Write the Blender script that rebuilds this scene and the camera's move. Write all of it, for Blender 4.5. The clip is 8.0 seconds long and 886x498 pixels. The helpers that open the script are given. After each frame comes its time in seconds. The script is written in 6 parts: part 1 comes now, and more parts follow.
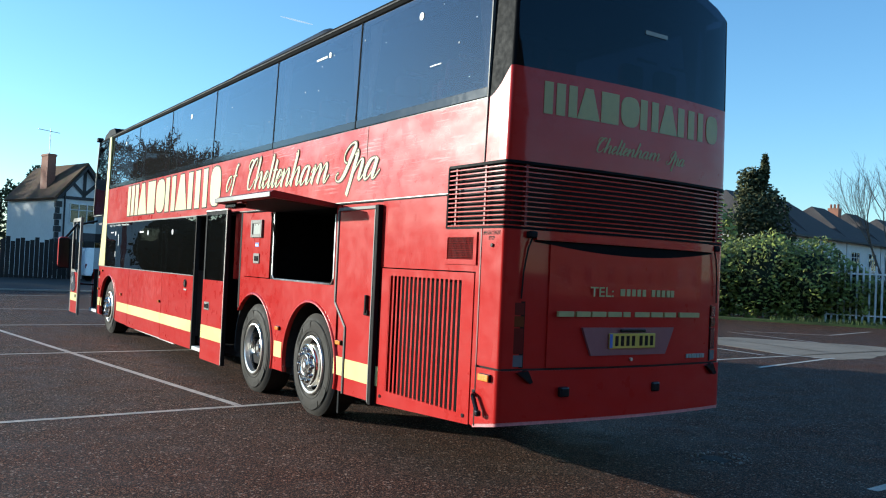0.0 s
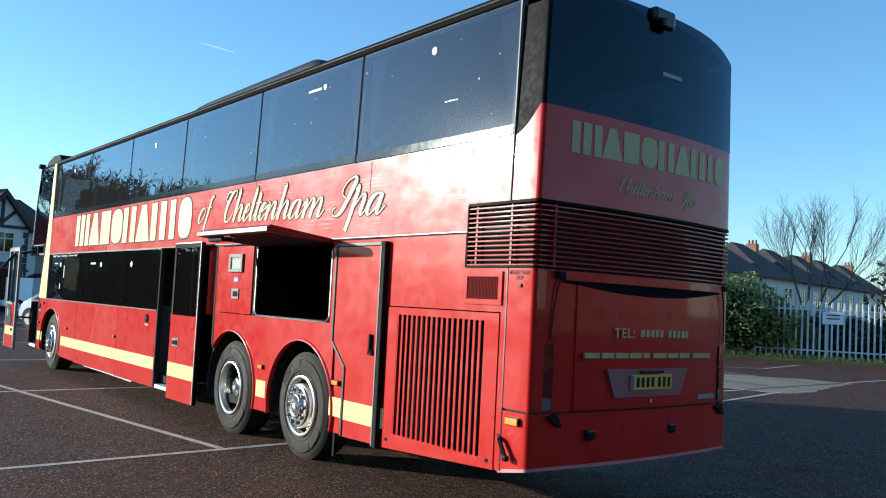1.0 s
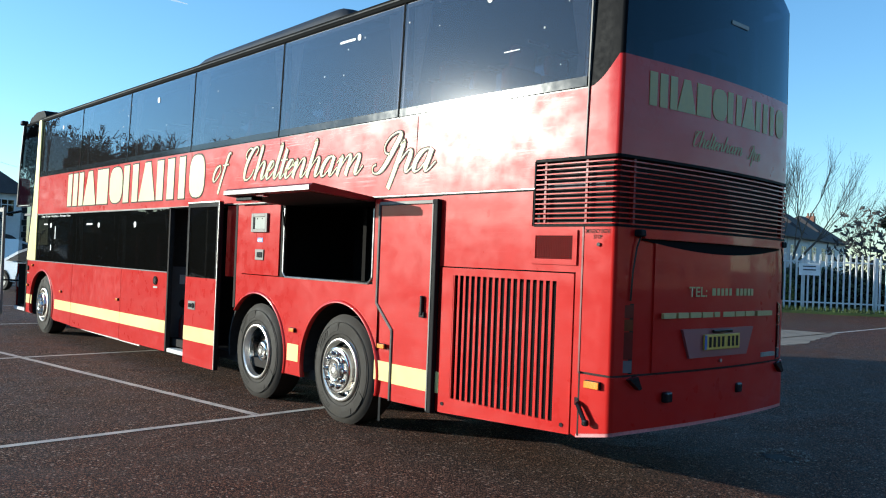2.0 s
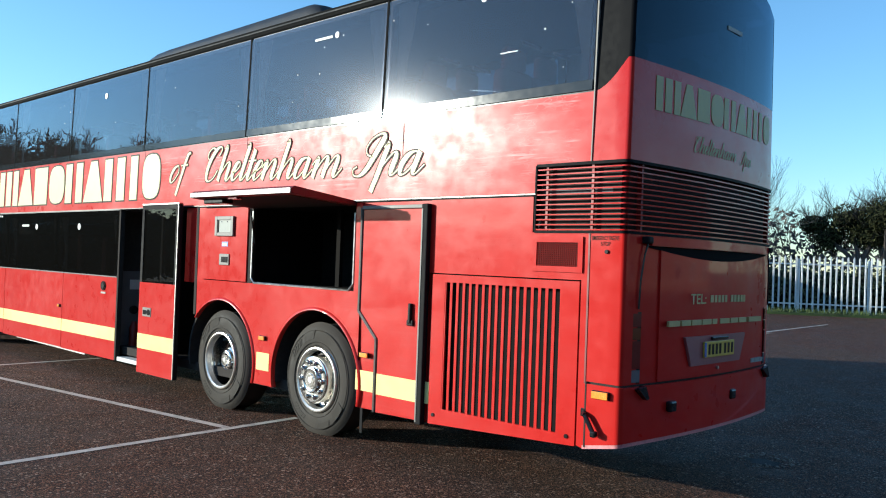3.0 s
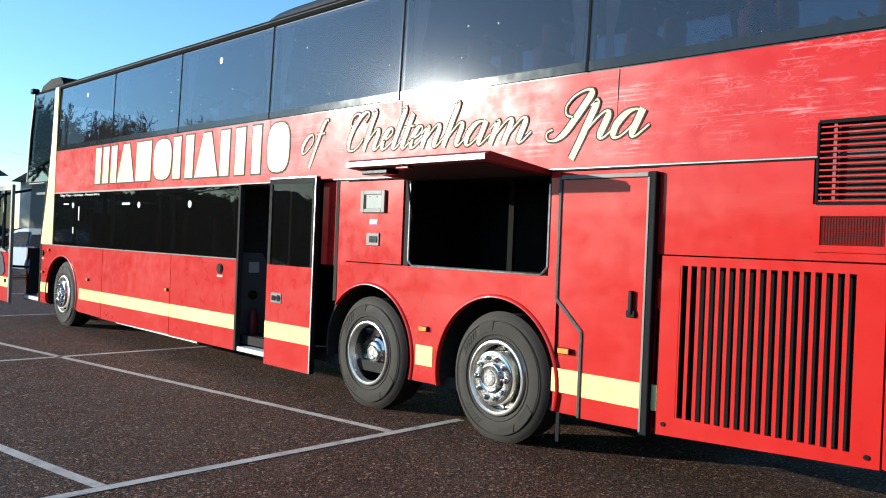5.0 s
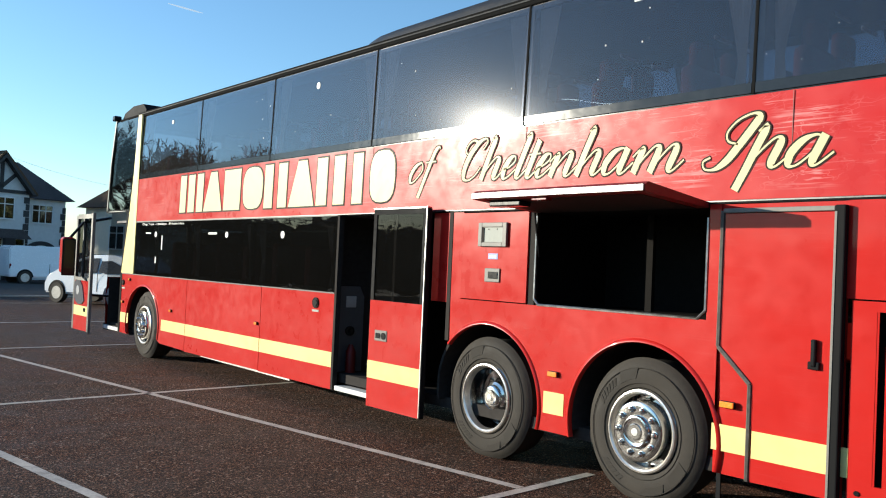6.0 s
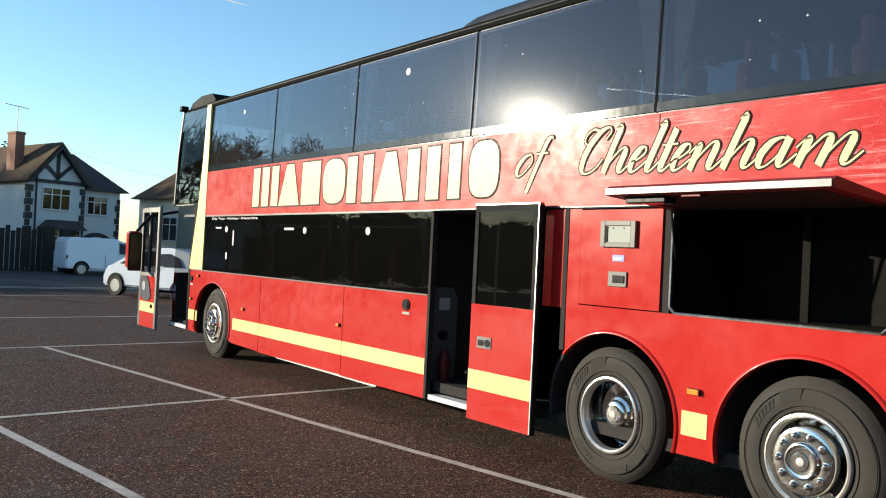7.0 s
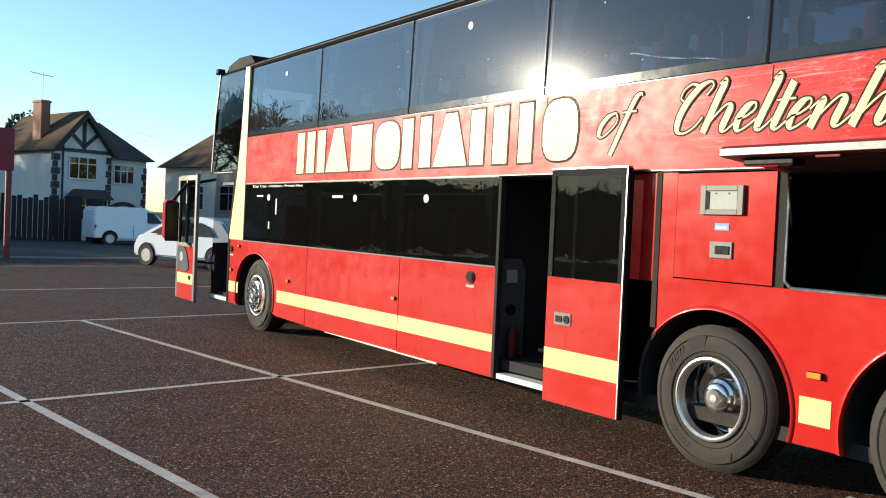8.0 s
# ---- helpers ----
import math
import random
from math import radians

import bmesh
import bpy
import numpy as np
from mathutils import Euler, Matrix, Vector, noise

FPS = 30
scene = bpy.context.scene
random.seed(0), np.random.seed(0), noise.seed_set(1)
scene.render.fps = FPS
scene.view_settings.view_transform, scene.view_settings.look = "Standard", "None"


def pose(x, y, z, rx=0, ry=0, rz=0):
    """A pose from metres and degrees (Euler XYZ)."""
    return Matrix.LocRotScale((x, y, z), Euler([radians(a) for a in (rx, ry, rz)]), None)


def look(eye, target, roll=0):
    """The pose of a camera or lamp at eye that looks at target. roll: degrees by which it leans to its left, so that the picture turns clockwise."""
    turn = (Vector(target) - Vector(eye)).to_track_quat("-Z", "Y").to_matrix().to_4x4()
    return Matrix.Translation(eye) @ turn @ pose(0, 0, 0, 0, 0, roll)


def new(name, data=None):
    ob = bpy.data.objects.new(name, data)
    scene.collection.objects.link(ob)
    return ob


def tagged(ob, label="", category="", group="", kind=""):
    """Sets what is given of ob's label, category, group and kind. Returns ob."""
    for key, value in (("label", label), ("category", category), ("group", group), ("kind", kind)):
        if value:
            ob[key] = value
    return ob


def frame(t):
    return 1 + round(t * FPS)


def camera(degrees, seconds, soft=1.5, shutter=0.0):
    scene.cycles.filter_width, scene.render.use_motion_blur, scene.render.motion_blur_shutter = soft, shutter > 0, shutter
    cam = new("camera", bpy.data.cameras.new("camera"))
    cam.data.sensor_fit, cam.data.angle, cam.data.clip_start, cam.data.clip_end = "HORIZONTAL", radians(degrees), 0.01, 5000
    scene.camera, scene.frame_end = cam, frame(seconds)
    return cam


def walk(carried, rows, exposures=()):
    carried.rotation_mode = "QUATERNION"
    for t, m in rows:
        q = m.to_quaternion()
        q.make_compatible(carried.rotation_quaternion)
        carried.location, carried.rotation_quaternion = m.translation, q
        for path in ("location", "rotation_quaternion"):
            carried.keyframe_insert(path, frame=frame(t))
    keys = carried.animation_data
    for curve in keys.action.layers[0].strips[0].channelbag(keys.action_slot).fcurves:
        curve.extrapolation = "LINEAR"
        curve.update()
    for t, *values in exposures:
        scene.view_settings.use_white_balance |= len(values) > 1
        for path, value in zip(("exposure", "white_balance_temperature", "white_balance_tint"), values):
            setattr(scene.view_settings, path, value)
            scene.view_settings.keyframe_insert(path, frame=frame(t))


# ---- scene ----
cam = camera(53.0, 8.0, soft=1.1)
PATH = [
    (0, (-3.71, -5.283, 1.561), (-2.652, -3.586, 1.604), 2.6),
    (0.5, (-3.955, -4.969, 1.576), (-2.85, -3.302, 1.613), 2.6),
    (1, (-4.248, -4.715, 1.591), (-3.048, -3.12, 1.712), 2.9),
    (1.5, (-4.497, -4.459, 1.558), (-3.282, -2.871, 1.605), 2.8),
    (1.7, (-4.558, -4.263, 1.57), (-3.326, -2.687, 1.609), 2.6),
    (2.8, (-4.977, -3.572, 1.661), (-3.582, -2.139, 1.673), 1.9),
    (3, (-4.958, -3.465, 1.639), (-3.552, -2.042, 1.667), 2.1),
    (3.5, (-5.011, -3.044, 1.607), (-3.589, -1.638, 1.578), 1.9),
    (4, (-5.117, -2.688, 1.587), (-3.674, -1.304, 1.545), 1.8),
    (4.5, (-5.21, -2.307, 1.526), (-3.762, -0.928, 1.494), 2.4),
    (5, (-5.069, -1.772, 1.548), (-3.729, -0.287, 1.539), 2.3),
    (5.2, (-5.076, -1.572, 1.58), (-3.77, -0.058, 1.565), 2.2),
    (6.3, (-5.185, -0.611, 1.651), (-3.955, 0.965, 1.708), 2.6),
    (6.5, (-5.153, -0.394, 1.685), (-3.946, 1.2, 1.733), 2.5),
    (7, (-5.194, 0.033, 1.678), (-4.015, 1.648, 1.697), 2.8),
    (7.5, (-5.332, 0.357, 1.645), (-4.227, 2.024, 1.664), 3.3),
    (8, (-5.185, 0.804, 1.676), (-4.042, 2.444, 1.619), 2.5),
]
EXPOSURE = [(0.0, 0.72, 5380, 0), (1.7, 0.74, 5400, 0), (3.0, 0.76, 5400, 0), (4.0, 0.82, 5420, 1), (5.2, 0.80, 5450, 2), (6.3, 0.64, 6050, 4), (8.0, 0.78, 6250, 4)]
walk(cam, [(t, look(eye, target, roll)) for t, eye, target, roll in PATH], EXPOSURE)

# ---- world, sun ----
SUN_AZ, SUN_EL = 41.5, 11.1          # from +y towards -x; height
sun_dir = Vector((-math.sin(radians(SUN_AZ)) * math.cos(radians(SUN_EL)), math.cos(radians(SUN_AZ)) * math.cos(radians(SUN_EL)), math.sin(radians(SUN_EL))))
world = bpy.data.worlds.new("sky")
scene.world = world
world.use_nodes = True
sky = world.node_tree.nodes.new("ShaderNodeTexSky")
sky.sky_type, sky.sun_disc = "NISHITA", False
sky.sun_elevation, sky.sun_rotation = radians(SUN_EL), radians(-SUN_AZ)
sky.air_density, sky.dust_density, sky.ozone_density = 1.0, 0.10, 2.9
back = world.node_tree.nodes["Background"]
back.inputs["Strength"].default_value = 0.15
world.node_tree.links.new(sky.outputs[0], back.inputs["Color"])
lamp = bpy.data.lights.new("sun", "SUN")
lamp.energy, lamp.angle, lamp.color = 5.0, radians(0.53), (1.0, 0.85, 0.66)
sun = new("sun", lamp)
sun.matrix_basis = look(sun_dir * 60, (0, 0, 0))


# ---- materials ----
def mat(name, col, rough=0.5, metal=0.0, var=0.12, scale=6.0, bump=0.0, bscale=60.0, coat=0.0, spec=0.5, stain=0.0, rvar=0.1, island=0.0, dirt=None, scuff=0.0, crough=0.06):
    m = bpy.data.materials.new(name)
    m.use_nodes = True
    nt = m.node_tree
    n, lk = nt.nodes, nt.links
    p = n["Principled BSDF"]
    p.inputs["Roughness"].default_value, p.inputs["Metallic"].default_value = rough, metal
    p.inputs["Coat Weight"].default_value, p.inputs["Coat Roughness"].default_value = coat, crough
    p.inputs["Specular IOR Level"].default_value = spec
    co = n.new("ShaderNodeTexCoord")
    big, fine = n.new("ShaderNodeTexNoise"), n.new("ShaderNodeTexNoise")
    big.inputs["Scale"].default_value, big.inputs["Detail"].default_value = scale * 0.2, 3
    fine.inputs["Scale"].default_value, fine.inputs["Detail"].default_value = scale * 3, 4
    for t in (big, fine):
        lk.new(co.outputs["Object"], t.inputs["Vector"])
    add = n.new("ShaderNodeMath")
    add.operation = "ADD"
    lk.new(big.outputs["Fac"], add.inputs[0]), lk.new(fine.outputs["Fac"], add.inputs[1])
    ramp = n.new("ShaderNodeMapRange")
    ramp.inputs["From Min"].default_value, ramp.inputs["From Max"].default_value = 0.7, 1.3
    ramp.inputs["To Min"].default_value, ramp.inputs["To Max"].default_value = 1 - var, 1 + var
    lk.new(add.outputs[0], ramp.inputs["Value"])
    mul = n.new("ShaderNodeVectorMath")
    mul.operation = "SCALE"
    mul.inputs[0].default_value = col
    lk.new(ramp.outputs[0], mul.inputs["Scale"])
    out = mul.outputs[0]
    if island:
        g = n.new("ShaderNodeNewGeometry")
        r2 = n.new("ShaderNodeMapRange")
        r2.inputs["To Min"].default_value, r2.inputs["To Max"].default_value = 1 - island, 1 + island
        lk.new(g.outputs["Random Per Island"], r2.inputs["Value"])
        m2 = n.new("ShaderNodeVectorMath")
        m2.operation = "SCALE"
        lk.new(out, m2.inputs[0]), lk.new(r2.outputs[0], m2.inputs["Scale"])
        out = m2.outputs[0]
    if stain:
        st = n.new("ShaderNodeTexNoise")
        st.inputs["Scale"].default_value, st.inputs["Detail"].default_value, st.inputs["Roughness"].default_value = scale * 0.5, 6, 0.7
        lk.new(co.outputs["Object"], st.inputs["Vector"])
        r3 = n.new("ShaderNodeMapRange")
        r3.inputs["From Min"].default_value, r3.inputs["From Max"].default_value, r3.inputs["To Max"].default_value = 0.5, 0.75, stain
        lk.new(st.outputs["Fac"], r3.inputs["Value"])
        mx = n.new("ShaderNodeMix")
        mx.data_type = "RGBA"
        mx.inputs[7].default_value = (*(dirt or [c * 0.4 for c in col]), 1)
        lk.new(r3.outputs[0], mx.inputs[0]), lk.new(out, mx.inputs[6])
        out = mx.outputs[2]
    if scuff:
        # pale scratches and polish swirls, thickest on the rear half of the upper band, and a cloudy uneven gloss
        def remap(v, a, b, lo, hi):
            r = n.new("ShaderNodeMapRange")
            for key, value in zip(("From Min", "From Max", "To Min", "To Max"), (a, b, lo, hi)):
                r.inputs[key].default_value = value
            lk.new(v, r.inputs["Value"])
            return r.outputs[0]

        def calc(op, a, b=None):
            c = n.new("ShaderNodeMath")
            c.operation = op
            for k, v in enumerate((a, b)):
                if isinstance(v, (int, float)):
                    c.inputs[k].default_value = v
                elif v is not None:
                    lk.new(v, c.inputs[k])
            return c.outputs[0]

        def noise(stretch, size, detail, turn=0.0):
            mp, t = n.new("ShaderNodeMapping"), n.new("ShaderNodeTexNoise")
            mp.inputs["Scale"].default_value, mp.inputs["Rotation"].default_value = stretch, (turn, 0, 0)
            t.inputs["Scale"].default_value, t.inputs["Detail"].default_value, t.inputs["Roughness"].default_value = size, detail, 0.6
            lk.new(co.outputs["Object"], mp.inputs["Vector"]), lk.new(mp.outputs[0], t.inputs["Vector"])
            return t.outputs["Fac"]
        lines = calc("MAXIMUM", *(remap(calc("ABSOLUTE", calc("SUBTRACT", noise(st, sz, 2, tn), 0.5)), 0.0, 0.011, 0.38, 0.0) for st, sz, tn in (((1, 0.7, 2.6), 3.2, 0.1), ((1, 1.1, 2.2), 5.0, -0.25))))
        rubs = calc("MAXIMUM", remap(noise((4, 0.9, 30), 1.5, 3, 0.06), 0.565, 0.66, 0.0, 1.0), remap(noise((4, 2.0, 15), 1.7, 3, -0.3), 0.60, 0.67, 0.0, 0.7))
        patch = remap(noise((1, 1, 1.6), 1.7, 3), 0.44, 0.62, 0.0, 1.0)
        xyz = n.new("ShaderNodeSeparateXYZ")
        lk.new(co.outputs["Object"], xyz.inputs[0])
        worn = calc("MULTIPLY", calc("MULTIPLY", remap(xyz.outputs[2], 2.2, 2.3, 0.03, 1.0), remap(xyz.outputs[1], 3.6, 7.0, 1.0, 0.25)), calc("MULTIPLY", remap(xyz.outputs[1], 0.23, 0.30, 0.0, 1.0), patch))
        marks = calc("MULTIPLY", calc("MAXIMUM", lines, rubs), calc("MULTIPLY", worn, scuff))
        mx = n.new("ShaderNodeMix")
        mx.data_type = "RGBA"
        mx.inputs[7].default_value = (0.74, 0.42, 0.40, 1)
        lk.new(marks, mx.inputs[0]), lk.new(out, mx.inputs[6])
        out = mx.outputs[2]
        lk.new(remap(noise((1, 0.8, 1.7), 2.2, 4), 0.40, 0.80, spec * 0.7, spec + 0.09), p.inputs["Specular IOR Level"])
    lk.new(out, p.inputs["Base Color"])
    rr = n.new("ShaderNodeMapRange")
    rr.inputs["From Min"].default_value, rr.inputs["From Max"].default_value = 0.7, 1.3
    rr.inputs["To Min"].default_value, rr.inputs["To Max"].default_value = max(0.02, rough * (1 - rvar * 2)), min(1, rough * (1 + rvar * 2))
    lk.new(add.outputs[0], rr.inputs["Value"]), lk.new(rr.outputs[0], p.inputs["Roughness"])
    if bump:
        bn = n.new("ShaderNodeTexNoise")
        bn.inputs["Scale"].default_value, bn.inputs["Detail"].default_value = bscale, 3
        lk.new(co.outputs["Object"], bn.inputs["Vector"])
        b = n.new("ShaderNodeBump")
        b.inputs["Strength"].default_value, b.inputs["Distance"].default_value = bump, 0.02
        lk.new(bn.outputs["Fac"], b.inputs["Height"]), lk.new(b.outputs[0], p.inputs["Normal"])
    return m


def glass(name, tint, gloss=0.05, rough=0.015, wave=0.0, mirror_tint=(1, 1, 1), haze=0.012, power=5.0, dust=0.0):
    """A tinted pane: a mirror that grows towards grazing sight, over a coloured see-through; gloss: its share seen square on."""
    m = bpy.data.materials.new(name)
    m.use_nodes = True
    n, lk = m.node_tree.nodes, m.node_tree.links
    n.remove(n["Principled BSDF"])
    gl, tr, mx, fr = n.new("ShaderNodeBsdfGlossy"), n.new("ShaderNodeBsdfTransparent"), n.new("ShaderNodeMixShader"), n.new("ShaderNodeLayerWeight")
    fr.inputs["Blend"].default_value = 0.5
    gl.inputs["Roughness"].default_value = rough
    tr.inputs["Color"].default_value = (*tint, 1)
    gl.inputs["Color"].default_value = (*mirror_tint, 1)
    pw, sc = n.new("ShaderNodeMath"), n.new("ShaderNodeMapRange")
    pw.operation, pw.inputs[1].default_value = "POWER", power
    sc.inputs["To Min"].default_value, sc.inputs["To Max"].default_value = gloss, 0.9
    lk.new(fr.outputs["Facing"], pw.inputs[0]), lk.new(pw.outputs[0], sc.inputs["Value"])
    # a weak rougher mirror: thin dirt, plus a glow added round the sun's glint
    hz, hm = n.new("ShaderNodeBsdfGlossy"), n.new("ShaderNodeMixShader")
    hz.inputs["Roughness"].default_value, hm.inputs[0].default_value = 0.15, haze
    lk.new(gl.outputs[0], hm.inputs[1]), lk.new(hz.outputs[0], hm.inputs[2])
    lk.new(sc.outputs[0], mx.inputs[0]), lk.new(tr.outputs[0], mx.inputs[1]), lk.new(hm.outputs[0], mx.inputs[2])
    surface = mx.outputs[0]
    if dust:
        # dried specks and faint runs on the pane
        tc, sp, run, mp = n.new("ShaderNodeTexCoord"), n.new("ShaderNodeTexVoronoi"), n.new("ShaderNodeTexNoise"), n.new("ShaderNodeMapping")
        sp.inputs["Scale"].default_value, run.inputs["Scale"].default_value, run.inputs["Detail"].default_value = 5.5, 2.0, 5
        mp.inputs["Scale"].default_value = (1, 9, 1.3)
        lk.new(tc.outputs["Object"], sp.inputs["Vector"]), lk.new(tc.outputs["Object"], mp.inputs["Vector"]), lk.new(mp.outputs[0], run.inputs["Vector"])
        r1, r2, ad, df, mz = n.new("ShaderNodeMapRange"), n.new("ShaderNodeMapRange"), n.new("ShaderNodeMath"), n.new("ShaderNodeBsdfDiffuse"), n.new("ShaderNodeMixShader")
        for r, a, b, lo, hi in ((r1, 0.012, 0.03, 0.6, 0.0), (r2, 0.40, 0.80, 0.7 * dust, dust)):
            for key, value in zip(("From Min", "From Max", "To Min", "To Max"), (a, b, lo, hi)):
                r.inputs[key].default_value = value
        lk.new(sp.outputs["Distance"], r1.inputs["Value"]), lk.new(run.outputs["Fac"], r2.inputs["Value"])
        ad.operation = "ADD"
        lk.new(r1.outputs[0], ad.inputs[0]), lk.new(r2.outputs[0], ad.inputs[1])
        df.inputs["Color"].default_value = (0.6, 0.58, 0.54, 1)
        lk.new(ad.outputs[0], mz.inputs[0]), lk.new(surface, mz.inputs[1]), lk.new(df.outputs[0], mz.inputs[2])
        surface = mz.outputs[0]
    lk.new(surface, n["Material Output"].inputs["Surface"])
    if wave:
        co, bn, b = n.new("ShaderNodeTexCoord"), n.new("ShaderNodeTexNoise"), n.new("ShaderNodeBump")
        bn.inputs["Scale"].default_value, bn.inputs["Detail"].default_value = 3.0, 1
        b.inputs["Strength"].default_value, b.inputs["Distance"].default_value = wave, 0.02
        lk.new(co.outputs["Object"], bn.inputs["Vector"]), lk.new(bn.outputs["Fac"], b.inputs["Height"])
        lk.new(b.outputs[0], gl.inputs["Normal"])
    return m


RED = mat("red_paint", (0.465, 0.0160, 0.0125), 0.32, var=0.05, scale=2.5, coat=0.34, crough=0.045, rvar=0.12, bump=0.007, bscale=2.2, spec=0.085, scuff=0.62)
DEEPRED = mat("deep_red", (0.16, 0.006, 0.005), 0.55)
YEL = mat("yellow_vinyl", (0.76, 0.65, 0.25), 0.4, var=0.06, scale=3, spec=0.3, stain=0.12, dirt=(0.6, 0.45, 0.15))
LETTER = mat("cream_vinyl", (0.66, 0.60, 0.34), 0.4, var=0.05, scale=3, spec=0.15)
OUTLINE = mat("dark_vinyl", (0.022, 0.013, 0.009), 0.5, spec=0.08)
BLACK = mat("black_gloss", (0.012, 0.012, 0.013), 0.22, coat=0.08, var=0.1, spec=0.25)
BLACKP = mat("black_pillar", (0.008, 0.008, 0.009), 0.5, var=0.1, scale=8, spec=0.03)
RUBBER = mat("rubber", (0.012, 0.012, 0.0125), 0.65, var=0.2, scale=12, spec=0.08)
TYRE = mat("tyre_rubber", (0.041, 0.036, 0.030), 0.8, var=0.3, scale=6, stain=0.4, dirt=(0.075, 0.065, 0.052), spec=0.25, bump=0.1, bscale=90)
STEEL = mat("dull_steel", (0.45, 0.45, 0.44), 0.38, metal=1.0, var=0.2, scale=10, stain=0.4)
ALU = mat("aluminium_trim", (0.16, 0.16, 0.155), 0.38, metal=0.7, var=0.12, scale=8, stain=0.3)
FRIT = mat("dark_border", (0.020, 0.023, 0.026), 0.10, spec=0.35, var=0.1)
POD = mat("matt_black", (0.012, 0.012, 0.012), 0.95, var=0.2, spec=0.03)
ROOF = mat("roof_grey", (0.040, 0.041, 0.043), 0.7, var=0.2, spec=0.15)
DARK = mat("dark_interior", (0.040, 0.036, 0.033), 0.9, var=0.3, spec=0.1)
GREYIN = mat("grey_interior", (0.07, 0.07, 0.075), 0.7, var=0.2)
SEAT = mat("seat_cloth", (0.17, 0.035, 0.04), 0.85, var=0.4, scale=14)
CURTAIN = mat("curtain_cloth", (0.55, 0.53, 0.50), 0.85, var=0.15, scale=10)
LAMP_R = mat("red_lens", (0.14, 0.008, 0.008), 0.18, coat=0.4)
LAMP_A = mat("amber_lens", (0.85, 0.27, 0.02), 0.25, coat=0.4, var=0.2, scale=30)
LAMP_W = mat("clear_lens", (0.55, 0.55, 0.56), 0.12, coat=0.5)
WHITE = mat("white_plastic", (0.66, 0.66, 0.64), 0.45, var=0.06)
WHEEL = mat("polished_wheel", (0.60, 0.59, 0.57), 0.13, metal=1.0, var=0.06, scale=10, stain=0.15, dirt=(0.4, 0.37, 0.33))
DISH = mat("brushed_rim", (0.78, 0.74, 0.68), 0.34, metal=0.85, var=0.12, scale=8, stain=0.3, dirt=(0.4, 0.36, 0.3))
SIDEWALL = mat("dark_sidewall", (0.034, 0.030, 0.025), 0.75, var=0.25, scale=10, spec=0.2)
LENS_R = mat("dark_red_lens", (0.13, 0.008, 0.010), 0.2, coat=0.3)
LENS_A = mat("dark_amber_lens", (0.14, 0.030, 0.008), 0.2, coat=0.3)
LENS_W = mat("grey_lens", (0.15, 0.15, 0.16), 0.15, coat=0.4)
PINKEDGE = mat("pale_pink_edge", (0.58, 0.22, 0.22), 0.5, var=0.25, scale=12)
FRAME = mat("grey_frame", (0.21, 0.20, 0.18), 0.5, var=0.15, scale=12, spec=0.25)
PALE = mat("pale_label", (0.38, 0.395, 0.35), 0.6, spec=0.2)
PLATE_Y = mat("plate_yellow", (0.60, 0.44, 0.06), 0.4, var=0.05)
BLUE = mat("blue_label", (0.08, 0.15, 0.5), 0.4)
SILVER_PINK = mat("faded_recess", (0.24, 0.075, 0.085), 0.45, var=0.1)
# upper and rear panes: a bluish mirror colour puts the sky's blue into reflections
GLASS_UP = glass("upper_glass", (0.50, 0.51, 0.55), 0.046, rough=0.004, wave=0.02, mirror_tint=(0.74, 0.87, 1.0), power=3.5, haze=0.02, dust=0.022)
GLASS_LOW = glass("lower_glass", (0.30, 0.302, 0.305), 0.022, rough=0.004, wave=0.02, dust=0.007)
GLASS_FRONT = glass("front_glass", (0.34, 0.36, 0.38), 0.07, wave=0.02, power=4.2)
GLASS_REAR = glass("rear_glass", (0.13, 0.14, 0.18), 0.02, wave=0.015, mirror_tint=(0.6, 0.8, 1.0))
GLASS_DOOR = glass("door_glass", (0.42, 0.425, 0.43), 0.015)
GLASS_H = glass("house_glass", (0.4, 0.42, 0.45), 0.04)


# ---- mesh helpers ----
def thing(name, at, label, category, group="", kind="", rz=0.0):
    ob = new(name)
    ob.empty_display_size = 0.2
    ob.matrix_basis = pose(*at, 0, 0, rz)
    return tagged(ob, label, category, group, kind)


def link(ob, parent):
    ob.parent = parent
    if parent.type == "EMPTY":
        ob.matrix_parent_inverse = parent.matrix_basis.inverted()
    return ob


def part(name, bm, material, parent=None, label="", smooth=False, mesh=None):
    if mesh is None:
        bmesh.ops.recalc_face_normals(bm, faces=bm.faces)
        mesh = bpy.data.meshes.new(name)
        bm.to_mesh(mesh)
        bm.free()
        mesh.materials.append(material)
        if smooth:
            for f in mesh.polygons:
                f.use_smooth = True
            mesh.set_sharp_from_angle(angle=radians(38))
    ob = new(name, mesh)
    if parent is not None:
        link(ob, parent)
    return tagged(ob, label) if label else ob


def single(name, bm, material, label, category, group="", kind="", smooth=False):
    return tagged(part(name, bm, material, smooth=smooth), label, category, group, kind)


def box(bm, x0, x1, y0, y1, z0, z1, bevel=0.0):
    v = [bm.verts.new(c) for c in ((x0, y0, z0), (x1, y0, z0), (x1, y1, z0), (x0, y1, z0), (x0, y0, z1), (x1, y0, z1), (x1, y1, z1), (x0, y1, z1))]
    fs = [bm.faces.new([v[i] for i in q]) for q in ((0, 3, 2, 1), (4, 5, 6, 7), (0, 1, 5, 4), (1, 2, 6, 5), (2, 3, 7, 6), (3, 0, 4, 7))]
    if bevel:
        bmesh.ops.bevel(bm, geom=list({e for f in fs for e in f.edges}), offset=bevel, segments=2, affect="EDGES", profile=0.5)
    return bm


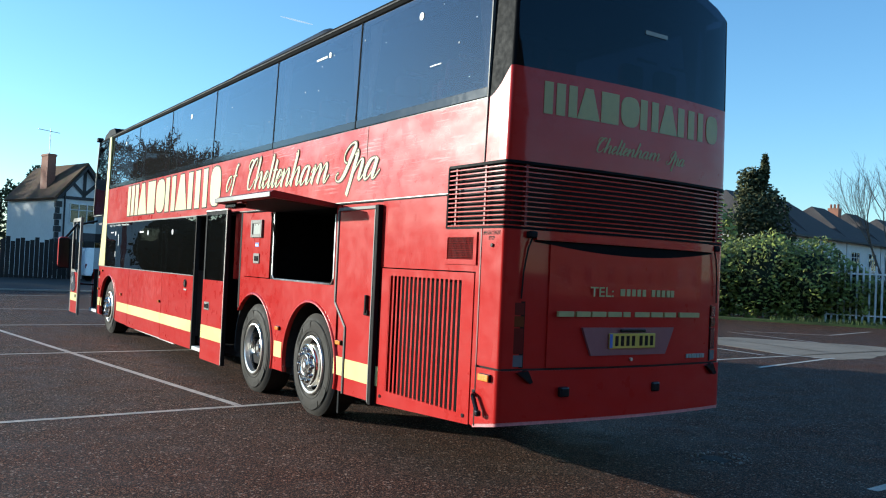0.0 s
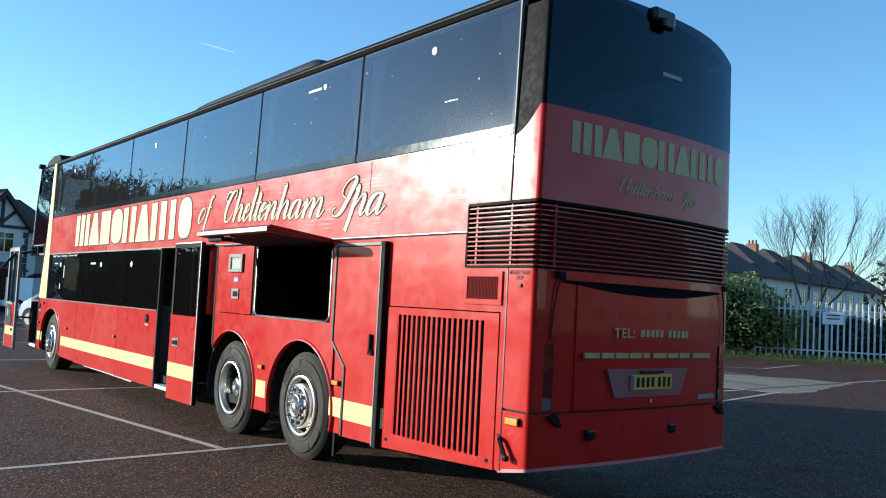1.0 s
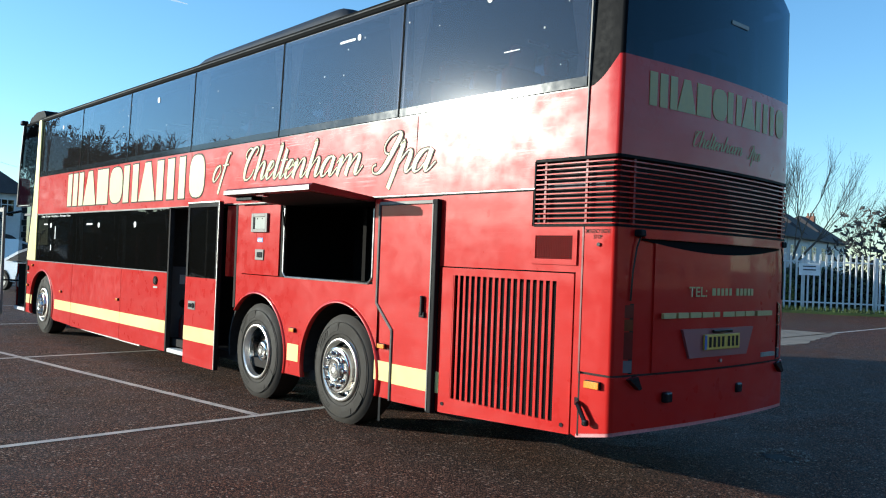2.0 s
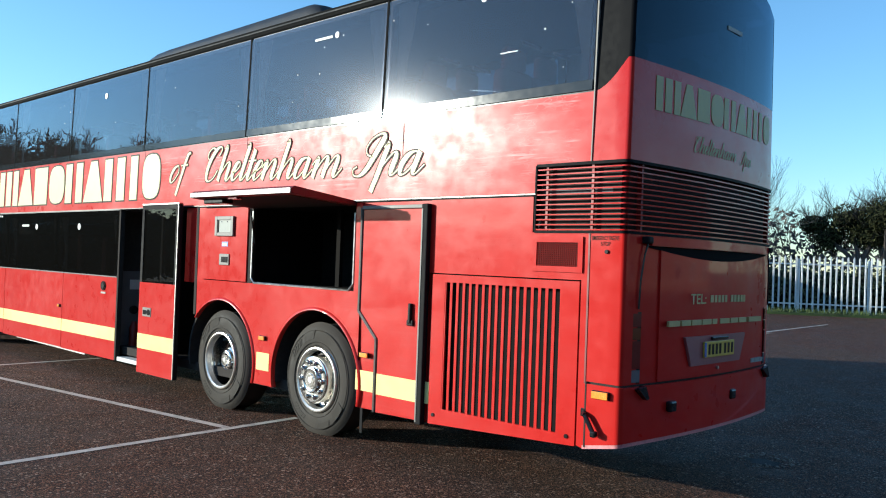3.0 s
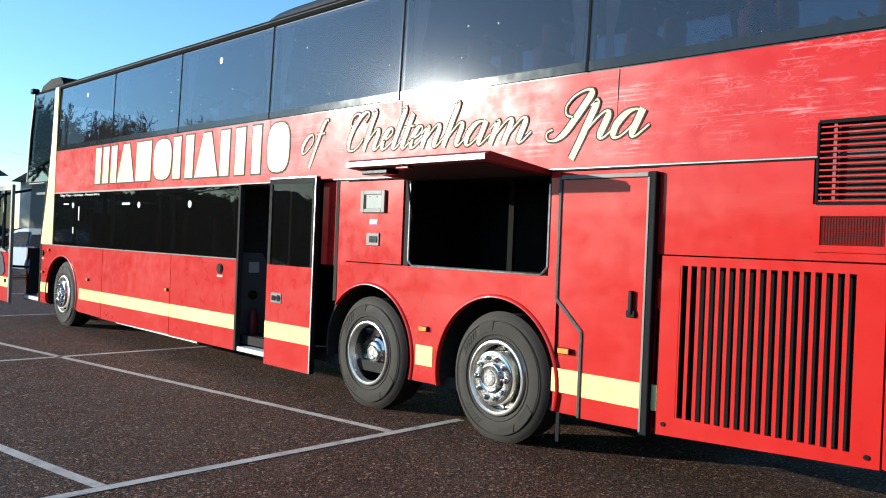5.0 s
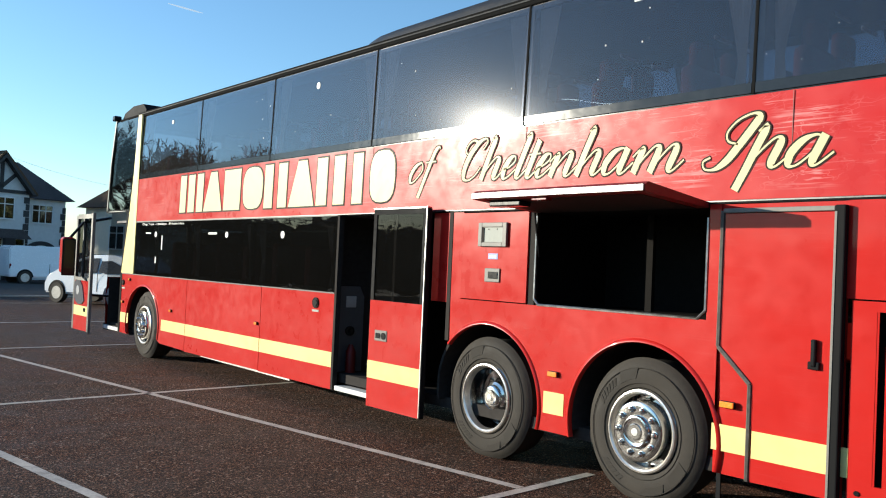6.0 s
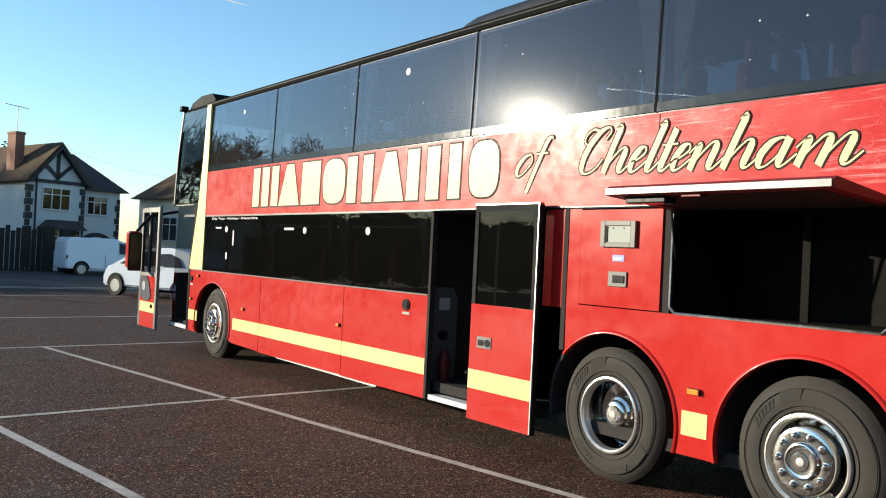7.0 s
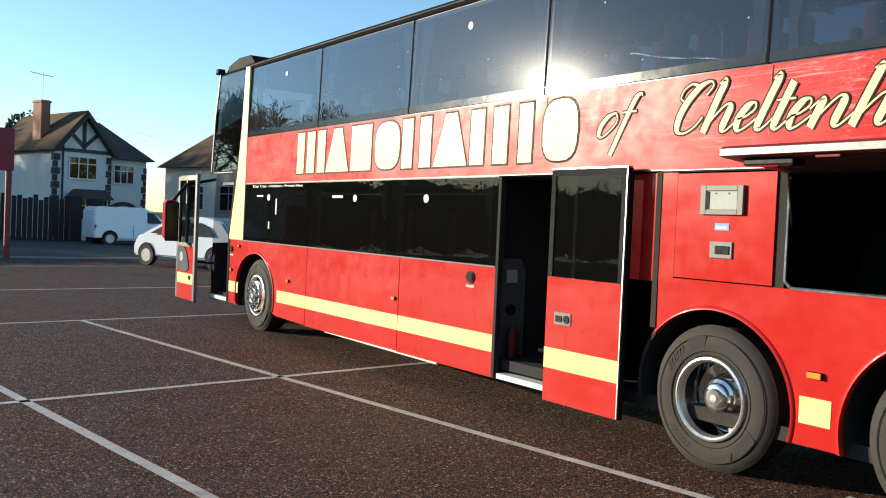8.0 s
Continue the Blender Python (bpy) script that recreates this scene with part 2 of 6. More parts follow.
def B(x0, x1, y0, y1, z0, z1, bevel=0.0):
    return box(bmesh.new(), x0, x1, y0, y1, z0, z1, bevel)


def slab(bm, pts, axis, lo, hi):
    """A flat outline, thick along axis: x takes (y, z), y takes (x, z), z takes (x, y)."""
    def at(p, d):
        return {"x": (d, p[0], p[1]), "y": (p[0], d, p[1]), "z": (p[0], p[1], d)}[axis]
    a, b = [bm.verts.new(at(p, lo)) for p in pts], [bm.verts.new(at(p, hi)) for p in pts]
    bm.faces.new(a), bm.faces.new(b[::-1])
    for i in range(len(pts)):
        j = (i + 1) % len(pts)
        bm.faces.new((a[i], a[j], b[j], b[i]))
    return bm


def P(pts, axis, lo, hi):
    return slab(bmesh.new(), pts, axis, lo, hi)


def spun(bm, prof, centre, axis="x", n=40, cap=True):
    """Turn a profile of (radius, height along axis) round an axis through centre."""
    rings = []
    for r, h in prof:
        ring = []
        for k in range(n):
            a = 2 * math.pi * k / n
            c, s = r * math.cos(a), r * math.sin(a)
            o = {"x": (h, c, s), "y": (c, h, s), "z": (c, s, h)}[axis]
            ring.append(bm.verts.new(Vector(centre) + Vector(o)))
        rings.append(ring)
    for a, b in zip(rings, rings[1:]):
        for k in range(n):
            bm.faces.new((a[k], a[(k + 1) % n], b[(k + 1) % n], b[k]))
    for ring in (rings[0], rings[-1]) if cap else ():
        if (ring[0].co - ring[n // 2].co).length > 1e-4:
            bm.faces.new(ring)
    return bm


def tube(bm, a, b, r0, r1, n=6):
    a, b = Vector(a), Vector(b)
    d = (b - a).normalized()
    u = d.orthogonal().normalized()
    w = d.cross(u)
    ra = [bm.verts.new(a + r0 * (math.cos(2 * math.pi * k / n) * u + math.sin(2 * math.pi * k / n) * w)) for k in range(n)]
    rb = [bm.verts.new(b + r1 * (math.cos(2 * math.pi * k / n) * u + math.sin(2 * math.pi * k / n) * w)) for k in range(n)]
    for k in range(n):
        bm.faces.new((ra[k], ra[(k + 1) % n], rb[(k + 1) % n], rb[k]))
    bm.faces.new(ra[::-1]), bm.faces.new(rb)
    return bm


def pipe(bm, pts, r, n=6):
    for a, b in zip(pts, pts[1:]):
        tube(bm, a, b, r, r, n)
    return bm


def letter_mesh(text, shear, weight):
    cu = bpy.data.curves.new("letters", "FONT")
    cu.body, cu.shear, cu.offset, cu.resolution_u = text, shear, weight, 3
    ob = bpy.data.objects.new("letters", cu)
    scene.collection.objects.link(ob)
    me = bpy.data.meshes.new_from_object(ob.evaluated_get(bpy.context.evaluated_depsgraph_get()))
    bpy.data.objects.remove(ob)
    return me


def span(me, k):
    c = [v.co[k] for v in me.vertices]
    return min(c), max(c)


def ribbon(points, widths):
    """A flat stroke along points (x, y), its width running through widths."""
    bm = bmesh.new()
    rows = []
    n = len(points) - 1
    for k, (x, y) in enumerate(points):
        a, b = points[max(k - 1, 0)], points[min(k + 1, n)]
        d = Vector((b[0] - a[0], b[1] - a[1])).normalized()
        f = k / n * (len(widths) - 1)
        i = min(int(f), len(widths) - 2)
        w = (widths[i] + (widths[i + 1] - widths[i]) * (f - i)) / 2
        rows.append([bm.verts.new((x - d.y * w, y + d.x * w, 0)), bm.verts.new((x + d.y * w, y - d.x * w, 0))])
    for a, b in zip(rows, rows[1:]):
        bm.faces.new((a[0], a[1], b[1], b[0]))
    return bm


def words(name, text, material, parent, m, width, height, shear=0.0, weight=0.0, depth=0.002, label="", whole=True):
    """Letters laid in the plane of m (x along, y up), stretched to a size from the lower left corner; one mesh, or one a letter."""
    full = letter_mesh(text, shear, weight)
    (x0, x1), (y0, y1) = span(full, 0), span(full, 1)
    sx, sy = width / (x1 - x0), height / (y1 - y0)
    made = None
    for k in range(1 if whole else len(text)):
        if not whole and text[k] == " ":
            continue
        me = full if whole else letter_mesh(text[k], shear, weight)
        dx = 0 if whole else span(letter_mesh(text[: k + 1], shear, weight), 0)[1] - span(me, 0)[1]
        for v in me.vertices:
            v.co = m @ Vector(((v.co.x + dx - x0) * sx, (v.co.y - y0) * sy, depth))
        me.name = name
        me.materials.clear()
        me.materials.append(material)
        made = link(new(name, me), parent)
        if whole and len(text) > 4:
            tagged(made, kind="stuff")
    return made


# round-hand script: pen strokes of each letter in heights of a small letter, upright, and the step to the next letter
ARCH = ((0.14, 0.10), (0.30, 0.62), (0.46, 0.97), (0.58, 0.98), (0.64, 0.78), (0.64, 0.22), (0.70, 0.03), (0.80, 0.06), (0.98, 0.42))
TAIL = ((0.15, 0.25), (0.20, 0.04), (0.30, 0.04), (0.48, 0.40))
BOWL = ((0.58, 0.88), (0.42, 1.0), (0.20, 0.86), (0.07, 0.45), (0.14, 0.06), (0.30, 0.03), (0.48, 0.34), (0.58, 0.75))


def moved(stroke, dx):
    return tuple((x + dx, z) for x, z in stroke)


PEN = {}
PEN["n"] = (0.92, ((-0.06, 0.62), (0.08, 0.92), (0.15, 0.92), (0.15, 0.55), (0.15, 0.0)), ARCH)
PEN["h"] = (0.92, ((0.03, 1.78), (0.15, 1.90), (0.15, 1.2), (0.15, 0.0)), ARCH)
PEN["m"] = (1.42, PEN["n"][1], ARCH[:6] + ((0.64, 0.0),), moved(ARCH, 0.49))
PEN["l"] = (0.42, ((0.03, 1.78), (0.15, 1.90), (0.15, 1.2)) + TAIL)
PEN["t"] = (0.42, ((0.15, 1.62), (0.15, 1.1)) + TAIL, ((-0.05, 1.0), (0.15, 1.02), (0.40, 1.03)))
PEN["e"] = (0.50, ((0.05, 0.42), (0.25, 0.52), (0.40, 0.76), (0.33, 0.98), (0.18, 0.90), (0.07, 0.45), (0.15, 0.06), (0.30, 0.05), (0.55, 0.42)))
PEN["a"] = (0.92, BOWL, ((0.59, 1.0), (0.59, 0.6), (0.59, 0.22), (0.65, 0.03), (0.75, 0.06), (0.94, 0.42)))
PEN["o"] = (0.66, BOWL[1:7] + ((0.56, 0.66), (0.42, 1.0)))
PEN["f"] = (0.5, ((0.40, 1.60), (0.33, 1.72), (0.22, 1.55), (0.18, 1.0), (0.15, 0.1), (0.14, -0.80)), ((-0.04, 0.98), (0.18, 1.0), (0.42, 1.02)))
PEN["p"] = (0.90, ((0.02, 1.25), (0.15, 1.42), (0.15, 0.6), (0.15, -0.80)), ARCH)
PEN["C"] = (0.88, ((0.66, 1.40), (0.74, 1.72), (0.60, 1.90), (0.36, 1.72), (0.17, 1.20), (0.12, 0.62), (0.22, 0.12), (0.46, 0.0), (0.70, 0.22), (0.82, 0.60)), ((0.06, 1.22), (-0.08, 1.36), (-0.08, 1.66), (0.10, 1.86), (0.36, 1.72)))
PEN["S"] = (0.62, ((0.30, 0.86), (0.04, 0.98), (-0.08, 1.30), (0.04, 1.68), (0.32, 1.88), (0.50, 1.76), (0.46, 1.40), (0.34, 0.80), (0.22, 0.30), (0.02, 0.02), (-0.24, 0.04), (-0.36, 0.30), (-0.22, 0.44)))


def penned(name, text, material, parent, at, width, xh, thick, hair, slant=0.55, depth=0.0):
    """Script from u = 0 to width along a surface; at(u, v, d) gives the place on it. One mesh a letter."""
    runs, step = [], 0.0
    for c in text:
        runs.append([[(x + step, z) for x, z in stroke] for stroke in PEN[c][1:]])
        step += PEN[c][0]
    ends = [x for run in runs for stroke in run for x, z in stroke]
    lo, sx = min(ends), (width - 0.4 * slant * xh) / (max(ends) - min(ends))
    for run in runs:
        letter = bmesh.new()
        for layer, stroke in enumerate(run):
            line, wide = [], []
            n = len(stroke) - 1
            for k in range(n * 6 + 1):
                i, f = min(k // 6, n - 1), k / 6 - min(k // 6, n - 1)
                p0, p1, p2, p3 = (Vector(stroke[min(max(i + q, 0), n)]) for q in (-1, 0, 1, 2))
                p = 0.5 * (2 * p1 + (p2 - p0) * f + (2 * p0 - 5 * p1 + 4 * p2 - p3) * f * f + (3 * p1 - p0 - 3 * p2 + p3) * f ** 3)
                d = 0.5 * ((p2 - p0) + 2 * (2 * p0 - 5 * p1 + 4 * p2 - p3) * f + 3 * (3 * p1 - p0 - 3 * p2 + p3) * f * f)
                line.append(((p.x - lo) * sx + p.y * slant * xh, p.y * xh))
                wide.append(hair + (thick - hair) * max(0.0, -d.normalized().y) ** 2.2)
            wide = [sum(wide[max(k - 2, 0):k + 3]) / len(wide[max(k - 2, 0):k + 3]) for k in range(len(wide))]
            bm = ribbon(line, wide)
            turned = {v: letter.verts.new(at(v.co.x, v.co.y, depth + 0.0005 * layer)) for v in bm.verts}
            for f in bm.faces:
                letter.faces.new([turned[v] for v in f.verts])
            bm.free()
        part(name, letter, material, parent)


SIDE = Matrix(((0, 0, -1, 0), (-1, 0, 0, 0), (0, 1, 0, 0), (0, 0, 0, 1)))   # letters on the coach's side: along -y, up, out to -x
REAR = Matrix(((1, 0, 0, 0), (0, 0, -1, 0), (0, 1, 0, 0), (0, 0, 0, 1)))    # letters on the back: along +x, up, out to -y


def on_side(y, z, x=0.0):
    return Matrix.Translation((x, y, z)) @ SIDE


def on_rear(x, z, y=0.0):
    return Matrix.Translation((x, y, z)) @ REAR


# ---- ground ----
def asphalt():
    m = bpy.data.materials.new("asphalt")
    m.use_nodes = True
    n, lk = m.node_tree.nodes, m.node_tree.links
    p = n["Principled BSDF"]
    co = n.new("ShaderNodeTexCoord")

    def tex(kind, scale, detail=4):
        t = n.new(kind)
        t.inputs["Scale"].default_value = scale
        if kind == "ShaderNodeTexNoise":
            t.inputs["Detail"].default_value = detail
        lk.new(co.outputs["Object"], t.inputs["Vector"])
        return t
    vor, stone, fine, mid, big = tex("ShaderNodeTexVoronoi", 112), tex("ShaderNodeTexVoronoi", 66), tex("ShaderNodeTexNoise", 110, 3), tex("ShaderNodeTexNoise", 2.2, 6), tex("ShaderNodeTexNoise", 0.33, 5)

    def ramp(out, a, b, lo, hi):
        r = n.new("ShaderNodeMapRange")
        for key, value in zip(("From Min", "From Max", "To Min", "To Max"), (a, b, lo, hi)):
            r.inputs[key].default_value = value
        lk.new(out, r.inputs["Value"])
        return r.outputs[0]
    def picked(t):
        sep = n.new("ShaderNodeSeparateColor")
        lk.new(t.outputs["Color"], sep.inputs[0])
        return sep.outputs[0]

    def blend(fac, a, b):
        x = n.new("ShaderNodeMix")
        x.data_type = "RGBA"
        lk.new(fac, x.inputs[0])
        for k, v in ((6, a), (7, b)):
            if isinstance(v, tuple):
                x.inputs[k].default_value = (*v, 1)
            else:
                lk.new(v, x.inputs[k])
        return x.outputs[2]
    # dark binder, brown chippings, a few pale stones; redder where the wear is deeper
    base = blend(ramp(big.outputs["Fac"], 0.38, 0.62, 0.0, 1.0), (0.020, 0.0130, 0.0100), (0.023, 0.0115, 0.0082))
    chip = blend(ramp(big.outputs["Fac"], 0.38, 0.62, 0.0, 1.0), (0.245, 0.142, 0.092), (0.270, 0.118, 0.068))
    col = blend(ramp(picked(vor), 0.60, 0.95, 0.0, 1.0), base, chip)
    col = blend(ramp(picked(stone), 0.945, 0.98, 0.0, 0.85), col, (0.42, 0.32, 0.245))
    for f in (ramp(fine.outputs["Fac"], 0.3, 0.7, 0.4, 1.6), ramp(mid.outputs["Fac"], 0.3, 0.7, 0.8, 1.2)):
        s = n.new("ShaderNodeVectorMath")
        s.operation = "SCALE"
        lk.new(col, s.inputs[0]), lk.new(f, s.inputs["Scale"])
        col = s.outputs[0]
    lk.new(col, p.inputs["Base Color"])
    lk.new(ramp(mid.outputs["Fac"], 0.35, 0.65, 0.55, 0.75), p.inputs["Roughness"])
    p.inputs["Specular IOR Level"].default_value = 0.10
    b, b2 = n.new("ShaderNodeBump"), n.new("ShaderNodeBump")
    b.inputs["Strength"].default_value, b.inputs["Distance"].default_value = 1.0, 0.013
    b2.inputs["Strength"].default_value, b2.inputs["Distance"].default_value = 0.6, 0.012
    b.invert = b2.invert = True
    lk.new(vor.outputs["Distance"], b.inputs["Height"]), lk.new(stone.outputs["Distance"], b2.inputs["Height"])
    lk.new(b.outputs[0], b2.inputs["Normal"]), lk.new(b2.outputs[0], p.inputs["Normal"])
    return m


ASPHALT = asphalt()
PAINT = mat("road_paint", (0.52, 0.48, 0.42), 0.7, var=0.25, scale=14, stain=0.75, dirt=(0.10, 0.08, 0.07), bump=0.4, bscale=70)
GRASS = mat("grass", (0.07, 0.10, 0.025), 0.9, var=0.5, scale=3, bump=0.5, bscale=25)
CONCRETE = mat("pale_concrete", (0.30, 0.27, 0.23), 0.85, var=0.2, scale=3, bump=0.1)
bm = bmesh.new()
bmesh.ops.create_grid(bm, x_segments=8, y_segments=8, size=1500)
single("ground", bm, ASPHALT, "dark brown worn asphalt of a car park", "ground", kind="structure")

# a small hole broken in the surface behind the coach
HOLE = mat("broken_asphalt", (0.008, 0.007, 0.007), 0.9, var=0.5, scale=30, bump=0.8, bscale=60)
rnd = random.Random(17)


def blotch(cx, cy, a, b, z, n=22):
    bm = bmesh.new()
    ring = []
    for k in range(n):
        q, r = 2 * math.pi * k / n, rnd.uniform(0.65, 1.1)
        ring.append(bm.verts.new((cx + a * r * math.cos(q), cy + b * r * math.sin(q), z)))
    bm.faces.new(ring)
    return bm


single("pothole", blotch(2.49, 0.03, 0.13, 0.17, 0.004), HOLE, "small dark hole broken in the asphalt", "pothole", kind="structure")
bm = bmesh.new()
for k in range(46):
    q, r = rnd.uniform(0, 2 * math.pi), rnd.uniform(0.9, 2.6)
    x, y, w = 2.49 + 0.13 * r * math.cos(q) + rnd.uniform(0, 0.2), 0.03 + 0.17 * math.sin(q) * min(r, 1.3), rnd.uniform(0.006, 0.016)
    bmesh.ops.create_icosphere(bm, subdivisions=1, radius=w, matrix=pose(x, y, w * 0.5, rnd.uniform(0, 90), 0, rnd.uniform(0, 180)) @ Matrix.Diagonal((1.3, 1, 0.7, 1)))
single("loose_chippings", bm, CONCRETE, "pale loose chippings round a pothole", "gravel", kind="stuff")

# bay lines, turned about 8 degrees against the coach
GU, GV = Vector((math.cos(radians(7.2)), math.sin(radians(7.2)), 0)), Vector((-math.sin(radians(8.2)), math.cos(radians(8.2)), 0))
G0 = Vector((-0.46, 3.84, 0))


def bay_line(u0, v0, u1, v1, w=0.09):
    bm = bmesh.new()
    a, b = G0 + GU * u0 + GV * v0, G0 + GU * u1 + GV * v1
    d = (b - a).normalized()
    s = Vector((-d.y, d.x, 0)) * w / 2
    n = max(2, int((b - a).length / 0.35))
    lo, hi = [], []
    for k in range(n + 1):
        p = a.lerp(b, k / n)
        j = Vector((random.uniform(-1, 1), random.uniform(-1, 1), 0)) * 0.004
        lo.append(bm.verts.new(p - s + j + Vector((0, 0, 0.004))))
        hi.append(bm.verts.new(p + s + j + Vector((0, 0, 0.004))))
    for k in range(n):
        bm.faces.new((lo[k], lo[k + 1], hi[k + 1], hi[k]))
    return single("bay_line", bm, PAINT, "worn white painted parking bay line", "road marking", "bay lines", "structure")


bay_line(-9, 0, 0.85, 0)
for row in (5.55, 10.95, 16.2, 23.5, 31.0):
    bay_line(-12, row, 16, row)
for col in (0, -2.52, -5.04):
    bay_line(col, 0.05, col, 10.9)
bay_line(2.5, -5.45, 14, -5.45)
for col in (3.2, 5.72):
    bay_line(col, -5.5, col, -10.4)
for k in range(5):
    bay_line(8 + 2.6 * k, 1.8, 9.5 + 2.6 * k, 7.0)
bay_line(6, 1.5, 26, 1.5)


# ---- coach ----
coach = thing("coach", (1.25, 7.2, 0), "red double-deck coach with yellow stripe, dark windows and open locker flap", "coach")
W, ZR = 2.55, 0.02


def lean(z):
    """How far the side leans in at a height."""
    return 0.0 if z < 2.2 else (z - 2.2) * 0.0175


def sidepanel(name, pts, material=None, x0=0.0, t=0.04, parent=None, label=""):
    bm = bmesh.new()
    slab(bm, pts, "x", x0, x0 + t)
    for v in bm.verts:
        v.co.x += lean(v.co.z)
    return part(name, bm, material or RED, parent or coach, label)


def rect(y0, y1, z0, z1):
    return [(y0, z0), (y1, z0), (y1, z1), (y0, z1)]


def arc(cy, cz, r, a0, a1, n=18):
    return [(cy + r * math.cos(radians(a0 + (a1 - a0) * k / n)), cz + r * math.sin(radians(a0 + (a1 - a0) * k / n))) for k in range(n + 1)]


AX_R, AX_M, AX_F, WZ, WR = 3.19, 4.85, 12.68, 0.53, 0.535
RA = 0.67


# lower side, from the back: engine bay, locker door, axles, door, front
sidepanel("engine_panel", [(0.24, 0.42), (0.24, 1.93), (0.74, 1.93), (0.74, 2.19), (1.74, 2.19), (1.74, 1.60), (0.30, 1.60), (0.30, 0.44)], t=0.03)
grille = sidepanel("engine_grille", [(0.31, 0.43), (0.46, 0.50), (0.46, 1.53), (1.56, 1.53), (1.56, 1.59), (0.31, 1.59)], t=0.03, x0=-0.006)
sidepanel("frame_edge", [(0.31, 0.43), (1.70, 0.36), (1.70, 1.59), (1.56, 1.59), (1.56, 0.50), (0.46, 0.50)], x0=-0.006, t=0.03, parent=grille)
bars = None
for k in range(18):
    y = 0.46 + 1.10 * k / 17
    b = part("louvre_bar", P([(0.0, -0.013), (0.005, -0.013), (0.005, 0.013), (0.0, 0.013)], "z", 0.48, 1.55), RED, grille) if k == 0 else part("louvre_bar", None, None, grille, mesh=bars)
    bars = b.data
    b.matrix_basis = Matrix.Translation((-0.004, y, 0))
part("engine_bay", B(0.07, 0.30, 0.30, 1.72, 0.42, 1.59), POD, coach)
for y, z in ((0.38, 0.49), (1.64, 0.44)):
    part("bolt", spun(bmesh.new(), [(0.016, -0.014), (0.016, 0.0)], (0, y, z), n=10), BLACK, grille)
mesh_vent = sidepanel("mesh_vent", rect(0.33, 0.69, 1.69, 1.86), DARK, x0=-0.003, t=0.02, label="small wire mesh vent")
for r in (rect(0.29, 0.33, 1.65, 1.90), rect(0.69, 0.73, 1.65, 1.90), rect(0.33, 0.69, 1.65, 1.69), rect(0.33, 0.69, 1.86, 1.90)):
    sidepanel("vent_rim", r, x0=-0.012, t=0.02, parent=mesh_vent)
bm = bmesh.new()
for k in range(13):
    z = 1.695 + 0.0135 * k
    box(bm, -0.008, -0.004, 0.33, 0.69, z, z + 0.004)
for k in range(22):
    y = 0.335 + 0.0165 * k
    box(bm, -0.007, -0.005, y, y + 0.004, 1.69, 1.86)
REDWIRE = mat("red_wire", (0.17, 0.005, 0.004), 0.7, spec=0.03)
part("wire", bm, REDWIRE, mesh_vent)

# rubber framed locker door behind the rear wheels
locker = sidepanel("locker_door", [(1.80, 0.37), (2.28, 0.36), (2.28, 1.00), (2.51, 1.23), (2.51, 2.12), (1.80, 2.12)], x0=-0.03, t=0.04)
bm = pipe(bmesh.new(), [(-0.03, 2.30, 0.36), (-0.03, 2.30, 1.00), (-0.03, 2.53, 1.23), (-0.03, 2.53, 2.14)], 0.016)
part("rubber_post", B(-0.05, 0.0, 1.735, 1.80, 0.34, 2.16, 0.008), RUBBER, locker)
part("rubber_seal", bm, mat("grey_rubber", (0.10, 0.092, 0.08), 0.45, var=0.35, scale=9, spec=0.4, stain=0.6, dirt=(0.03, 0.03, 0.03)), locker, "weathered grey rubber seal")
part("edge_trim", box(B(-0.054, -0.05, 1.782, 1.796, 0.36, 2.12), -0.045, -0.005, 1.80, 2.52, 2.125, 2.155, 0.004), FRAME, locker)
part("handle", box(B(-0.06, -0.03, 1.88, 1.91, 1.17, 1.34, 0.008), -0.05, -0.03, 1.86, 1.93, 1.15, 1.20, 0.006), BLACK, locker)
sidepanel("locker_backing", rect(1.74, 2.56, 0.36, 2.19), x0=0.012, t=0.02)
sidepanel("stripe", rect(2.30, 2.575, 0.52, 0.70), YEL, x0=-0.003, t=0.004)
sidepanel("stripe", rect(1.80, 2.275, 0.52, 0.70), YEL, x0=-0.034, t=0.005, parent=locker)
sidepanel("stripe", rect(1.695, 1.735, 0.52, 0.70), YEL, x0=-0.009, t=0.004)
part("mud_flap", B(0.05, 0.06, 2.53, 2.56, 0.12, 0.36), RUBBER, coach)

# panel round the two rear axles, up to the hatch sill
aR, aM = arc(AX_R, WZ, RA, 194, -14, 30), arc(AX_M, WZ, RA, 194, -14, 30)
front_edge_y = 5.36
pts = [(2.56, 0.36)] + aR + [(3.91, 0.37), (4.14, 0.37)] + [p for p in aM if p[0] < front_edge_y] + [(front_edge_y, 1.40), (2.56, 1.40)]
sidepanel("axle_panel", pts)


def arch_lip(cy, a0, a1, r=RA):
    """A rounded lip along the arch."""
    path = [(math.cos(radians(a0 + (a1 - a0) * k / 40)), math.sin(radians(a0 + (a1 - a0) * k / 40))) for k in range(41)]
    section = ((-0.012, 0.026), (-0.012, -0.006), (-0.006, -0.016), (0.006, -0.015), (0.020, -0.004), (0.030, 0.020))
    bm = bmesh.new()
    rows = [[bm.verts.new((x, cy + (r + d) * c, WZ + (r + d) * s)) for d, x in section] for c, s in path]
    for a, b in zip(rows, rows[1:]):
        for k in range(len(section)):
            q = (k + 1) % len(section)
            bm.faces.new((a[k], b[k], b[q], a[q]))
    bm.faces.new(rows[0]), bm.faces.new(rows[-1][::-1])
    return part("arch_lip", bm, RED, coach, smooth=True)


